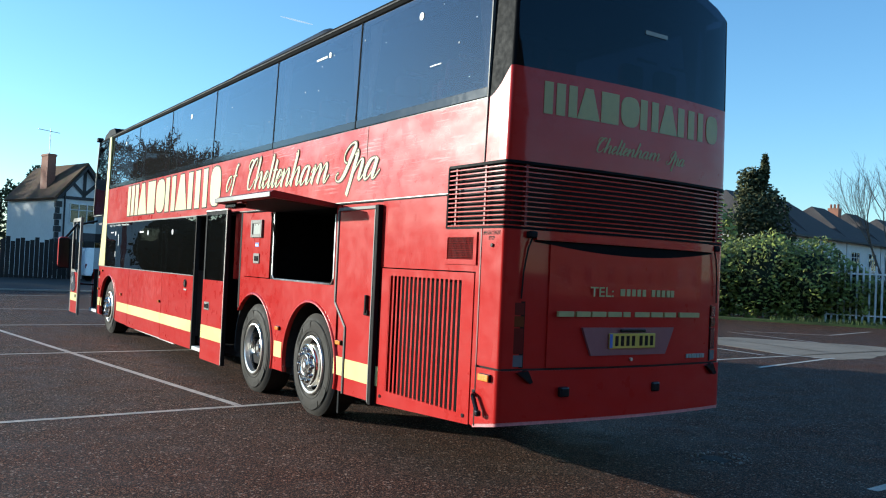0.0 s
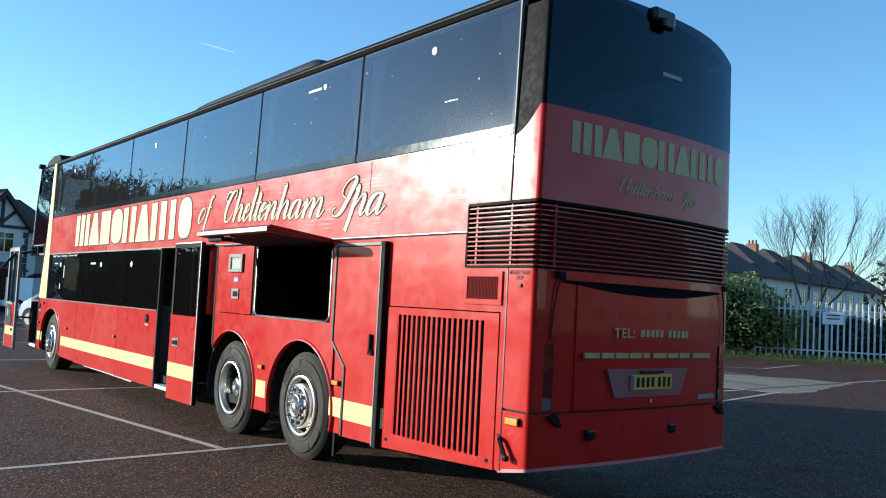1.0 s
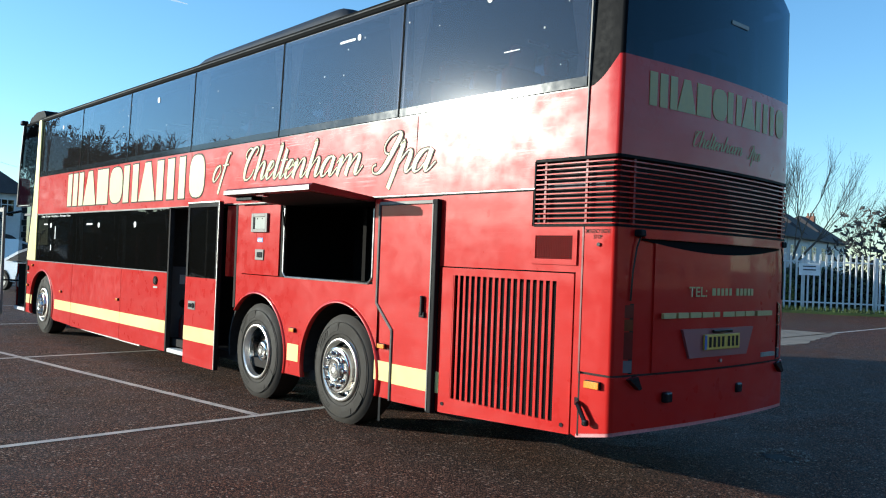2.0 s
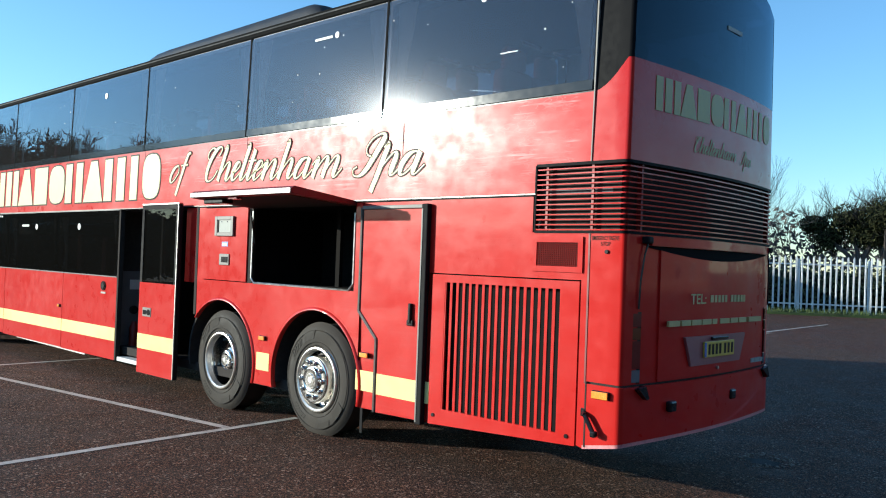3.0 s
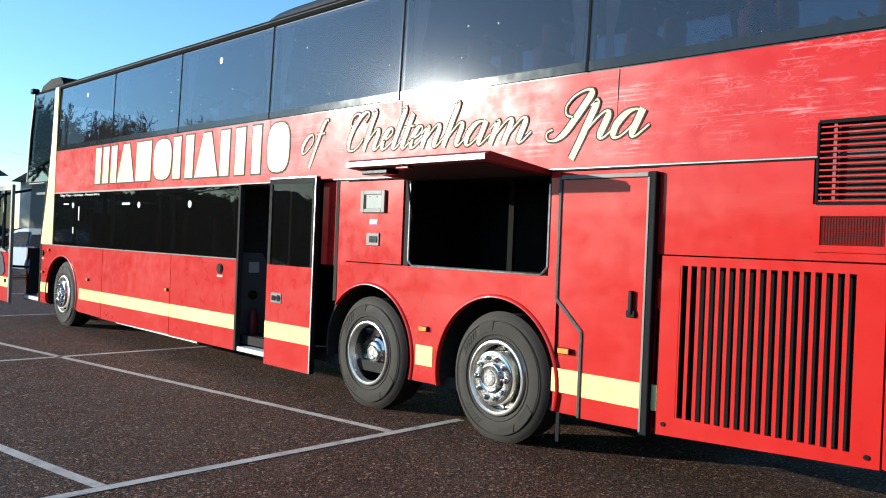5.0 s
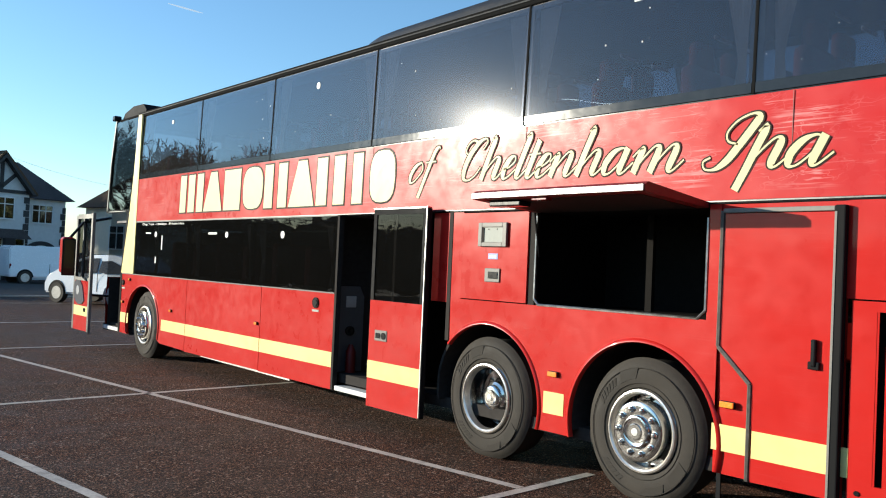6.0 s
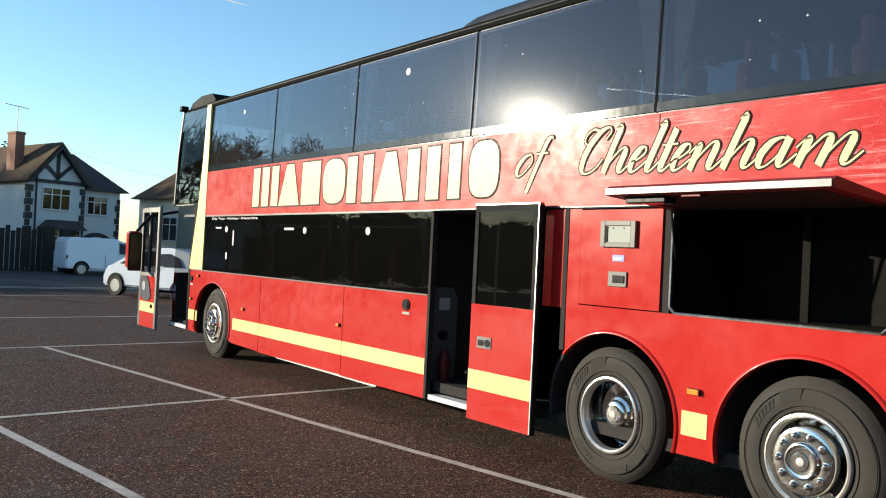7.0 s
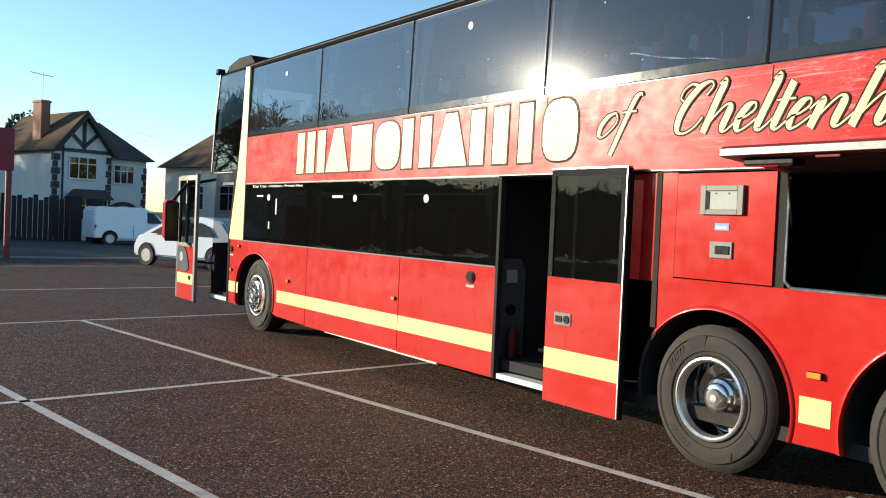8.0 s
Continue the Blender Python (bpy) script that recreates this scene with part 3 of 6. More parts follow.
arch_lip(AX_R, -14, 194), arch_lip(AX_M, 41, 194)
for cy, y0, y1 in ((AX_R, 2.45, 4.0), (AX_M, 4.05, 5.6), (AX_F, 11.9, 13.3)):
    bm = bmesh.new()
    rows = [[bm.verts.new((x, p[0], p[1])) for x, r in ((0.03, -0.01), (0.85, -0.01), (0.85, 0.02), (0.03, 0.02)) for p in [(cy + (RA + r) * math.cos(radians(a)), WZ + 0.03 + (RA + r) * math.sin(radians(a)))]] for a in range(-12, 193, 6)]
    for ra, rb in zip(rows, rows[1:]):
        for k in range(4):
            bm.faces.new((ra[k], ra[(k + 1) % 4], rb[(k + 1) % 4], rb[k]))
    part("wheel_well", bm, DARK, coach)
    part("wheel_well_back", P(arc(cy, WZ, RA + 0.03, -20, 200, 20), "x", 0.85, 0.88), DARK, coach)
sidepanel("stripe", rect(3.915, 4.135, 0.52, 0.70), YEL, x0=-0.003, t=0.004)

# control bay panel and hatch
sidepanel("bay_frame", rect(5.22, front_edge_y, 1.40, 2.19))
bay = sidepanel("control_panel", rect(4.38, 5.21, 1.41, 2.18), x0=-0.008, t=0.03)
part("display", B(-0.024, -0.008, 4.62, 4.98, 1.88, 2.09, 0.006), FRAME, bay, "grey framed display")
part("screen", B(-0.0255, -0.022, 4.675, 4.925, 1.92, 2.045), PALE, bay)
part("screen_frame", box(box(box(B(-0.034, -0.022, 4.62, 4.668, 1.88, 2.09, 0.004), -0.034, -0.022, 4.932, 4.98, 1.88, 2.09, 0.004), -0.034, -0.022, 4.668, 4.932, 2.05, 2.09, 0.004), -0.034, -0.022, 4.668, 4.932, 1.88, 1.915, 0.004), FRAME, bay)
part("screen_hinge", B(-0.03, -0.026, 4.905, 4.93, 1.92, 2.045), DARK, bay)
for y in (4.74, 4.85):
    part("screen_screw", B(-0.028, -0.025, y - 0.006, y + 0.006, 2.025, 2.037), BLACK, bay)
part("label", B(-0.011, -0.008, 4.74, 4.86, 1.77, 1.82), BLUE, bay)
part("label_text", B(-0.0125, -0.011, 4.76, 4.85, 1.78, 1.80), WHITE, bay)
latch = part("latch", B(-0.02, -0.008, 4.70, 4.89, 1.57, 1.69, 0.005), FRAME, bay, "recessed black latch in metal frame")
part("latch_pull", B(-0.026, -0.02, 4.72, 4.84, 1.60, 1.66, 0.003), BLACK, latch)
# hatch opening with its dark hold
sidepanel("hatch_frame", rect(4.30, 4.375, 1.40, 2.19), DARK, x0=0.006)
sidepanel("hatch_post", rect(2.56, 2.65, 1.40, 2.19))
bm = bmesh.new()
pipe(bm, [(0.0, 2.66, 2.1), (0.0, 2.66, 1.46), (0.0, 2.72, 1.405), (0.0, 4.24, 1.405), (0.0, 4.29, 1.45), (0.0, 4.29, 2.14)], 0.011)
part("hatch_seal", bm, STEEL, coach)
# one near-black for every face of the hold
HOLD = mat("near_black", (0.014, 0.013, 0.012), 0.9, var=0.3, spec=0.05)
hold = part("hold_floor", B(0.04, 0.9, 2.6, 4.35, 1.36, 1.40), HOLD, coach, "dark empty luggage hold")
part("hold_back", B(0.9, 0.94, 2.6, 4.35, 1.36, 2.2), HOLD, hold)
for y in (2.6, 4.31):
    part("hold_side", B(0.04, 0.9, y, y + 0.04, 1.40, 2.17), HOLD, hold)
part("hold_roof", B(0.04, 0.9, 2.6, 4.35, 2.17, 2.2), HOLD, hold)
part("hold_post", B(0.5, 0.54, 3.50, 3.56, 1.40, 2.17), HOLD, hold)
# whole flap in the deeper red, with a dark sheet beneath
flap = part("hatch_flap", P([(0.0, 2.205), (-0.66, 2.285), (-0.69, 2.262), (-0.69, 2.222), (-0.64, 2.215), (0.0, 2.165)], "y", 2.66, 4.32), DEEPRED, coach, "raised locker flap")
part("flap_edge", B(-0.70, -0.688, 2.665, 4.315, 2.222, 2.268, 0.003), ALU, flap)
part("flap_lining", P([(-0.02, 2.162), (-0.62, 2.210), (-0.62, 2.216), (-0.02, 2.168)], "y", 2.75, 4.22), DARK, flap)
part("flap_lock", B(-0.62, -0.50, 3.86, 4.20, 2.165, 2.207, 0.01), BLACK, flap)
part("reflector", B(-0.66, -0.60, 3.55, 3.70, 2.195, 2.212, 0.004), LAMP_R, flap)
part("gas_strut", pipe(bmesh.new(), [(-0.05, 4.27, 2.16), (0.02, 4.27, 1.80)], 0.010), BLACK, flap)
sidepanel("door_pocket", rect(5.365, 5.66, 1.36, 2.19), x0=0.012, t=0.02)

# side marker lamps
def marker(y, z, w=0.11, h=0.05, x=-0.018):
    b = part("marker_lamp", B(x, 0.0, y - w / 2, y + w / 2, z - h / 2, z + h / 2, 0.008), BLACK, coach)
    part("lens", B(x - 0.012, x, y - w / 2 + 0.006, y + w / 2 - 0.006, z - h / 2 + 0.005, z + h / 2 - 0.005, 0.004), LAMP_A, b, "amber lens")


marker(2.46, 0.84), marker(4.03, 0.85)
for y, z in ((8.99, 0.865), (11.60, 0.84), (13.22, 1.25), (13.50, 0.86)):
    marker(y, z, 0.07, 0.045)

# centre door: opening, sill and the leaf slid back outside
door = part("centre_door", box(box(box(B(-0.12, -0.075, 5.60, 5.66, 0.22, 2.23), -0.12, -0.075, 6.40, 6.45, 0.22, 2.23), -0.12, -0.075, 5.66, 6.40, 2.18, 2.23), -0.12, -0.075, 5.66, 6.40, 0.22, 0.25), RUBBER, coach, "open coach door leaf, red below dark glass")
part("door_skin", B(-0.1235, -0.08, 5.614, 6.445, 0.225, 1.32), RED, door)
part("door_edge", B(-0.122, -0.07, 5.59, 5.612, 0.22, 2.23, 0.006), RUBBER, door)
part("top_trim", box(B(-0.124, -0.072, 5.60, 6.45, 2.232, 2.245), -0.1265, -0.122, 5.601, 5.611, 0.23, 2.23), STEEL, door, "thin metal edge")
part("door_pane", B(-0.112, -0.10, 5.66, 6.40, 1.32, 2.18), GLASS_LOW, door)
part("stripe", B(-0.127, -0.1235, 5.614, 6.445, 0.52, 0.70), YEL, door)
h = part("handle", B(-0.131, -0.122, 6.14, 6.34, 0.91, 1.02, 0.006), FRAME, door, "metal handle plate")
part("handle_pull", B(-0.136, -0.128, 6.24, 6.32, 0.935, 0.99, 0.004), BLACK, h)
part("lock", spun(bmesh.new(), [(0.035, -0.138), (0.035, -0.126)], (0, 6.19, 0.965), n=16), BLACK, h)
part("door_jamb", B(0.0, 0.06, 7.262, 7.30, 0.26, 2.20), DARK, coach)
part("door_jamb", B(0.0, 0.06, 5.37, 5.42, 1.0, 2.2), DARK, coach)
part("door_arm", pipe(bmesh.new(), [(-0.075, 6.0, 0.62), (0.05, 6.5, 0.62), (0.05, 6.7, 0.62)], 0.018), BLACK, coach)
stair = part("well_floor", box(B(0.05, 1.0, 6.40, 7.42, 0.27, 0.31), 0.62, 1.0, 6.40, 7.42, 0.309, 0.55), DARK, coach, "dark entrance step")
part("well_back", B(1.0, 1.04, 5.40, 7.3, 0.27, 2.2), DARK, stair)
part("well_side", B(0.10, 1.0, 6.36, 6.40, 0.27, 2.2), DARK, stair)
part("well_side", B(0.06, 1.0, 7.42, 7.46, 0.27, 2.2), DARK, stair)
part("sill", B(0.0, 0.14, 6.45, 7.22, 0.262, 0.315, 0.005), WHITE, stair)
part("side_panel", P([(0.08, 0.32), (0.46, 0.32), (0.46, 1.30), (0.40, 1.42), (0.08, 1.42)], "y", 7.395, 7.418), mat("panel_grey", (0.12, 0.12, 0.125), 0.6, var=0.15, scale=6), stair)
part("speaker", spun(bmesh.new(), [(0.055, 7.395), (0.055, 7.375), (0.035, 7.370), (0.001, 7.378)], (0.28, 0, 0.91), "y", 18), BLACK, stair)
part("notice", B(0.22, 0.35, 7.386, 7.394, 1.18, 1.31), WHITE, stair)
part("extinguisher", spun(bmesh.new(), [(0.02, 0.76), (0.03, 0.74), (0.055, 0.68), (0.055, 0.36), (0.045, 0.33)], (0.26, 7.32, 0), "z", 16), DEEPRED, stair, "red fire extinguisher", smooth=True)

# long lower panel and windows
sidepanel("skirt_panel", rect(7.30, 8.905, 0.26, 1.335))
sidepanel("skirt_panel", rect(8.917, 11.085, 0.27, 1.335))
pts = [(11.097, 0.28), (11.97, 0.30)] + arc(AX_F, WZ, 0.64, 200, -20, 26)
aF = arc(AX_F, WZ, 0.64, 198, -18, 28)
sidepanel("front_arch_panel", [(11.097, 0.28), (11.97, 0.30)] + aF + [(13.24, 0.32), (13.60, 0.33), (13.60, 1.335), (11.097, 1.335)])
arch_lip(AX_F, -16, 196, 0.64)
for y0, y1 in ((7.30, 8.905), (8.917, 11.085), (11.097, 11.945), (13.235, 13.60)):
    sidepanel("stripe", rect(y0, y1, 0.51, 0.68), YEL, x0=-0.003, t=0.004)
for y, z, r in ((7.66, 1.215, 0.062), (13.52, 1.19, 0.05)):
    cap = part("filler_ring", spun(bmesh.new(), [(r, -0.012), (r, 0.0)], (0, y, z), n=24), BLACK, coach)
    part("filler_cap", spun(bmesh.new(), [(r * 0.62, -0.02), (r * 0.62, -0.01)], (0, y - 0.008, z), n=20), RUBBER, cap)
    part("label", B(-0.004, -0.001, y - 0.065, y + 0.065, z - 0.105, z - 0.08), PALE, coach)
STEELD = mat("dark_trim", (0.09, 0.09, 0.09), 0.5)
part("lower_rail", box(B(-0.006, 0.03, 7.30, 13.62, 1.338, 1.350), -0.004, 0.03, 7.30, 13.08, 2.195, 2.204), STEELD, coach)
for y0, y1 in ((7.30, 9.19), (9.195, 11.10), (11.105, 13.08)):
    w = part("lower_window", B(0.004, 0.012, y0 + 0.002, y1 - 0.001, 1.352, 2.194), GLASS_LOW, coach)
    part("window_surround", box(box(B(0.018, 0.04, y0, y0 + 0.10, 1.352, 2.192), 0.018, 0.04, y0 + 0.10, y1 - 0.002, 1.352, 1.40), 0.018, 0.04, y0 + 0.10, y1 - 0.002, 2.13, 2.192), DARK, w)
for y, z, w, h in ((12.62, 2.02, 0.20, 0.022), (12.33, 2.0, 0.05, 0.09), (12.08, 1.87, 0.035, 0.22), (10.35, 2.01, 0.26, 0.03), (9.93, 1.99, 0.07, 0.085), (8.47, 1.99, 0.075, 0.09), (12.3, 1.6, 0.04, 0.1)):
    part("sticker", spun(bmesh.new(), [(h / 2, 0.0), (h / 2, 0.002)], (0.001, y, z), n=14) if 0.04 < w < 0.08 else B(0.001, 0.003, y - w / 2, y + w / 2, z - h / 2, z + h / 2), WHITE, coach)
words("lettering", "Day Trips - Holidays - Private Hire", WHITE, coach, on_side(12.85, 2.135, 0.003), 1.55, 0.045, weight=0.01)
# added dark partition that stops sight through the lower deck
part("gangway_wall", B(1.25, 1.30, 7.3, 14.0, 0.6, 2.1), DARK, coach)
for k in range(7):
    part("seat_back", B(0.35, 0.85, 7.6 + 0.8 * k, 7.75 + 0.8 * k, 0.9, 1.9 - 0.04 * (k % 2), 0.05), SEAT, coach)
for y in (7.42, 9.0, 9.3, 10.9, 11.2, 12.4):
    bm = bmesh.new()
    rows = [[bm.verts.new((0.075 + 0.016 * (k % 2), y + wide * k / 8, z)) for k in range(9)] for z, wide in ((2.15, 0.22), (1.90, 0.15), (1.70, 0.08), (1.55, 0.09), (1.38, 0.13))]
    for ra, rb in zip(rows, rows[1:]):
        for k in range(8):
            bm.faces.new((ra[k], ra[k + 1], rb[k + 1], rb[k]))
    part("lower_curtain", bm, CURTAIN, coach)

# upper red band with its lettering
sidepanel("upper_band", [(0.73, 2.215), (13.08, 2.215), (13.09, 2.86), (0.245, 2.86), (0.245, 2.41), (0.73, 2.41)], t=0.035)
part("band_seam", B(-0.006, 0.03, 0.72, 5.36, 2.192, 2.212), BLACKP, coach)
part("band_trim", box(B(-0.010, 0.0, 0.72, 5.36, 2.203, 2.212), -0.010, 0.0, 5.36, 13.08, 2.206, 2.214), ALU, coach)
for y in (2.10, 4.47, 6.7):
    part("panel_joint", B(lean(2.5) - 0.0015, lean(2.5) + 0.002, y, y + 0.004, 2.22, 2.855), DEEPRED, coach)
# the operator's word as nine plain shapes
def plain_shapes(kind):
    """Outlines in a unit square: bars, a wedge, a block or a rounded block."""
    def bar(a, b):
        return [(a, 0), (b, 0), (b, 1), (a, 1)]
    if kind == "wedge":
        return [[(0.03, 0), (0.97, 0), (0.66, 1), (0.34, 1)]]
    if kind == "round":
        return [[(0.5 + 0.46 * math.copysign(abs(math.cos(q)) ** 0.7, math.cos(q)), 0.5 + 0.5 * math.copysign(abs(math.sin(q)) ** 0.7, math.sin(q))) for q in (2 * math.pi * k / 20 for k in range(20))]]
    return [bar(*q) for q in {"triple": ((0.02, 0.27), (0.37, 0.63), (0.73, 0.98)), "pair": ((0.04, 0.38), (0.60, 0.94)), "block": ((0.06, 0.90),), "bar": ((0.28, 0.72),)}[kind]]


SHAPES = (("triple", 0.80), ("wedge", 0.60), ("block", 0.55), ("round", 0.56), ("pair", 0.60), ("wedge", 0.60), ("pair", 0.62), ("bar", 0.42), ("round", 0.47))
y = 11.50
for kind, w in SHAPES:
    for shape in plain_shapes(kind):
        flat = [(y - w * u, 2.32 + 0.50 * v) for u, v in shape]
        cy, cz = (min(p[0] for p in flat) + max(p[0] for p in flat)) / 2, 2.57
        hw = max(p[0] for p in flat) - cy
        grown = [(cy + (p[0] - cy) * (1 + 0.018 / hw), cz + (p[1] - cz) * 1.072) for p in flat]
        sidepanel("outline_shape", grown, OUTLINE, x0=-0.0035, t=0.004)
        sidepanel("word_shape", flat, LETTER, x0=-0.006, t=0.004)
    y -= w
for text, ya, wd, z in (("of", 6.08, 0.36, 2.488), ("Cheltenham", 5.36, 2.48, 2.475), ("Spa", 2.75, 0.91, 2.424)):
    def on_band(u, v, d):
        return Vector((lean(z) - d, ya - u, z + v - 0.019 * u))
    penned("outline_letter", text, OUTLINE, coach, on_band, wd, 0.176, 0.076 - 0.012 * (text == "of"), 0.033, depth=0.0035)
    penned("letter", text, LETTER, coach, on_band, wd, 0.176, 0.052 - 0.012 * (text == "of"), 0.012, depth=0.005)
part("yellow_pillar", P([(13.10, 1.352), (13.66, 1.352), (13.42, 2.3), (13.30, 3.0), (13.24, 3.86), (13.09, 3.86)], "x", -0.004, 0.03), YEL, coach)

# upper windows
POSTS = (0.26, 2.38, 4.52, 6.75, 8.89, 10.96, 13.09)
for side in (0, 1):
    def X(x):
        return W - x if side else x
    for a, b in zip(POSTS, POSTS[1:]):
        bm = bmesh.new()
        slab(bm, rect(a + 0.012, b - 0.012, 2.88, 3.825), "x", 0.004, 0.010)
        for v in bm.verts:
            v.co.x = X(v.co.x + lean(v.co.z))
        w = part("upper_window", bm, GLASS_UP, coach)
        bm = bmesh.new()
        for q in (rect(a, a + 0.045, 2.86, 3.84), rect(b - 0.045, b, 2.86, 3.84), rect(a + 0.045, b - 0.045, 2.86, 2.915), rect(a + 0.045, b - 0.045, 3.795, 3.84)):
            slab(bm, q, "x", 0.014, 0.04)
        for v in bm.verts:
            v.co.x = X(v.co.x + lean(v.co.z))
        part("window_frame", bm, BLACK, w)
        bm = bmesh.new()
        slab(bm, rect(b - 0.010, b + 0.010, 2.87, 3.84), "x", 0.0, 0.014)
        for v in bm.verts:
            v.co.x = X(v.co.x + lean(v.co.z))
        part("window_gasket", bm, POD, w)
        bm = bmesh.new()
        slab(bm, rect(a + 0.014, b - 0.014, 2.874, 2.940), "x", 0.001, 0.0035)
        for v in bm.verts:
            v.co.x = X(v.co.x + lean(v.co.z))
        part("lower_border", bm, FRIT, w, "dark printed border along the glass")
        for edge, way in ((a + 0.05, 1), (b - 0.05, -1)):
            bm = bmesh.new()
            n = 12
            rows = []
            for z, near, wide in ((3.80, 0.02, 0.24), (3.55, 0.03, 0.18), (3.30, 0.04, 0.11), (3.10, 0.05, 0.06), (2.95, 0.05, 0.08), (2.78, 0.05, 0.11)):
                rows.append([bm.verts.new((X(0.085 + (0.012 + 0.03 * wide) * (k % 2)), edge + way * (near + wide * k / n), z)) for k in range(n + 1)])
            for ra, rb in zip(rows, rows[1:]):
                for k in range(n):
                    bm.faces.new((ra[k], ra[k + 1], rb[k + 1], rb[k]))
            part("curtain", bm, CURTAIN, w)
for y, z, r in ((1.30, 3.66, 0.032), (3.07, 3.66, 0.028), (7.88, 3.62, 0.036), (11.97, 3.63, 0.03)):
    part("sticker", spun(bmesh.new(), [(r, 0.0), (r, 0.002)], (lean(z) - 0.001, y, z), n=14), WHITE, coach)
for y, z, w, h in ((3.27, 3.655, 0.26, 0.020), (1.03, 3.22, 0.16, 0.006)):
    part("sticker", B(lean(z) - 0.001, lean(z) + 0.001, y - w / 2, y + w / 2, z - h / 2, z + h / 2), WHITE, coach)

# specks of dirt on the upper glass
rng = random.Random(5)
for k in range(26):
    y, z, r = rng.uniform(0.45, 9.5), rng.uniform(3.02, 3.7), rng.uniform(0.004, 0.009)
    part("dirt_speck", spun(bmesh.new(), [(r, 0.0), (r, 0.0015)], (lean(z) + 0.002, y, z), n=7), CURTAIN, coach)

# roof
def roof_z(x):
    return 4.03 - 0.16 * abs((x - W / 2) / (W / 2 - 0.03)) ** 4


XS = [0.03 + (W - 0.06) * k / 24 for k in range(25)]
bm = bmesh.new()
rows = []
for y, d in ((0.04, 0.10), (0.12, 0.03), (0.3, 0.0), (13.3, 0.0), (13.7, 0.01), (14.0, 0.05), (14.25, 0.14), (14.38, 0.26)):
    rows.append([bm.verts.new((x, y, roof_z(x) - d)) for x in XS])
for a, b in zip(rows, rows[1:]):
    for k in range(24):
        bm.faces.new((a[k], a[k + 1], b[k + 1], b[k]))
part("roof", bm, ROOF, coach, smooth=True)
part("roof_rail", box(B(0.02, 0.06, 0.2, 14.2, 3.835, 3.885, 0.012), 0.022, 0.035, 0.25, 13.3, 3.885, 3.90), POD, coach)
part("roof_rail", B(W - 0.06, W - 0.02, 0.2, 14.2, 3.835, 3.885, 0.012), BLACKP, coach)
part("gutter_trim", B(0.012, 0.02, 0.3, 13.3, 3.868, 3.88), ROOF, coach, "dull grey gutter strip")
bm = bmesh.new()
rows = []
for y, z in ((3.70, 4.01), (3.78, 4.09), (3.95, 4.13), (4.4, 4.125), (6.85, 4.10), (7.15, 4.085), (7.32, 4.05), (7.38, 3.98)):
    rows.append([bm.verts.new((0.26 + 2.0 * x, y, 3.93 + (z - 3.93) * h)) for x, h in ((0, 0), (0.012, 0.55), (0.035, 0.88), (0.07, 1), (0.93, 1), (0.965, 0.88), (0.988, 0.55), (1, 0))])
for ra, rb in zip(rows, rows[1:]):
    for k in range(7):
        bm.faces.new((ra[k], ra[k + 1], rb[k + 1], rb[k]))
bm.faces.new(rows[0]), bm.faces.new(rows[-1][::-1])
pod = part("roof_pod", bm, mat("pod_grey", (0.022, 0.022, 0.023), 0.5, var=0.25, scale=6, spec=0.3), coach, "long low black roof unit", smooth=True)
part("pod_edge", B(0.245, 0.27, 3.78, 7.25, 3.94, 3.985, 0.006), BLACKP, pod)
part("front_cap", P([(13.15, 3.95), (13.3, 4.04), (13.75, 4.05), (14.15, 3.98), (14.3, 3.86), (13.15, 3.86)], "x", 0.08, W - 0.08), BLACKP, coach)

# front: upper side glass, screens, cab
part("front_side_glass", P([(13.26, 3.0), (13.32, 2.42), (14.52, 2.42), (14.44, 3.2), (14.30, 3.84), (13.25, 3.84)], "x", 0.006, 0.016), GLASS_FRONT, coach)
part("front_glass_edge", P([(13.26, 3.0), (13.31, 2.44), (13.37, 2.44), (13.31, 3.0), (13.30, 3.84), (13.25, 3.84)], "x", 0.018, 0.04), BLACK, coach)
part("front_post", P([(14.52, 2.40), (14.44, 3.2), (14.30, 3.86), (14.33, 3.88), (14.475, 3.2), (14.555, 2.40)], "x", -0.004, 0.05), ALU, coach)
part("door_header", B(-0.004, 0.06, 13.40, 14.56, 2.375, 2.42), BLACK, coach)
part("header_trim", B(-0.008, -0.004, 13.60, 14.4, 2.388, 2.40), ALU, coach)
part("door_post", P([(13.42, 2.375), (13.62, 1.36), (13.62, 0.33), (13.70, 0.33), (13.70, 1.36), (13.52, 2.375)], "x", 0.0, 0.06), BLACKP, coach)
bm = bmesh.new()
ring = []
for y, z in ((14.80, 0.30), (14.84, 0.9), (14.80, 1.25)):
    ring.append([bm.verts.new((0.05 + (W - 0.10) * k / 12, y - 0.30 * abs(k / 6 - 1) ** 3, z)) for k in range(13)])
for a, b in zip(ring, ring[1:]):
    for k in range(12):
        bm.faces.new((a[k], a[k + 1], b[k + 1], b[k]))
part("front_panel", bm, RED, coach, smooth=True)
bm = bmesh.new()
ring = []
for y, z in ((14.80, 1.25), (14.72, 2.3), (14.62, 3.1), (14.42, 3.86)):
    ring.append([bm.verts.new((0.05 + (W - 0.10) * k / 12, y - 0.28 * abs(k / 6 - 1) ** 3, z)) for k in range(13)])
for a, b in zip(ring, ring[1:]):
    for k in range(12):
        bm.faces.new((a[k], a[k + 1], b[k + 1], b[k]))
part("windscreen", bm, GLASS_DOOR, coach, smooth=True)
part("cab_lining", B(W - 0.07, W - 0.05, 13.3, 14.4, 0.4, 1.34), DARK, coach)
part("cab_lining", P([(0.06, 0.4), (W - 0.06, 0.4), (W - 0.06, 1.24), (0.06, 1.24)], "y", 14.40, 14.42), DARK, coach)
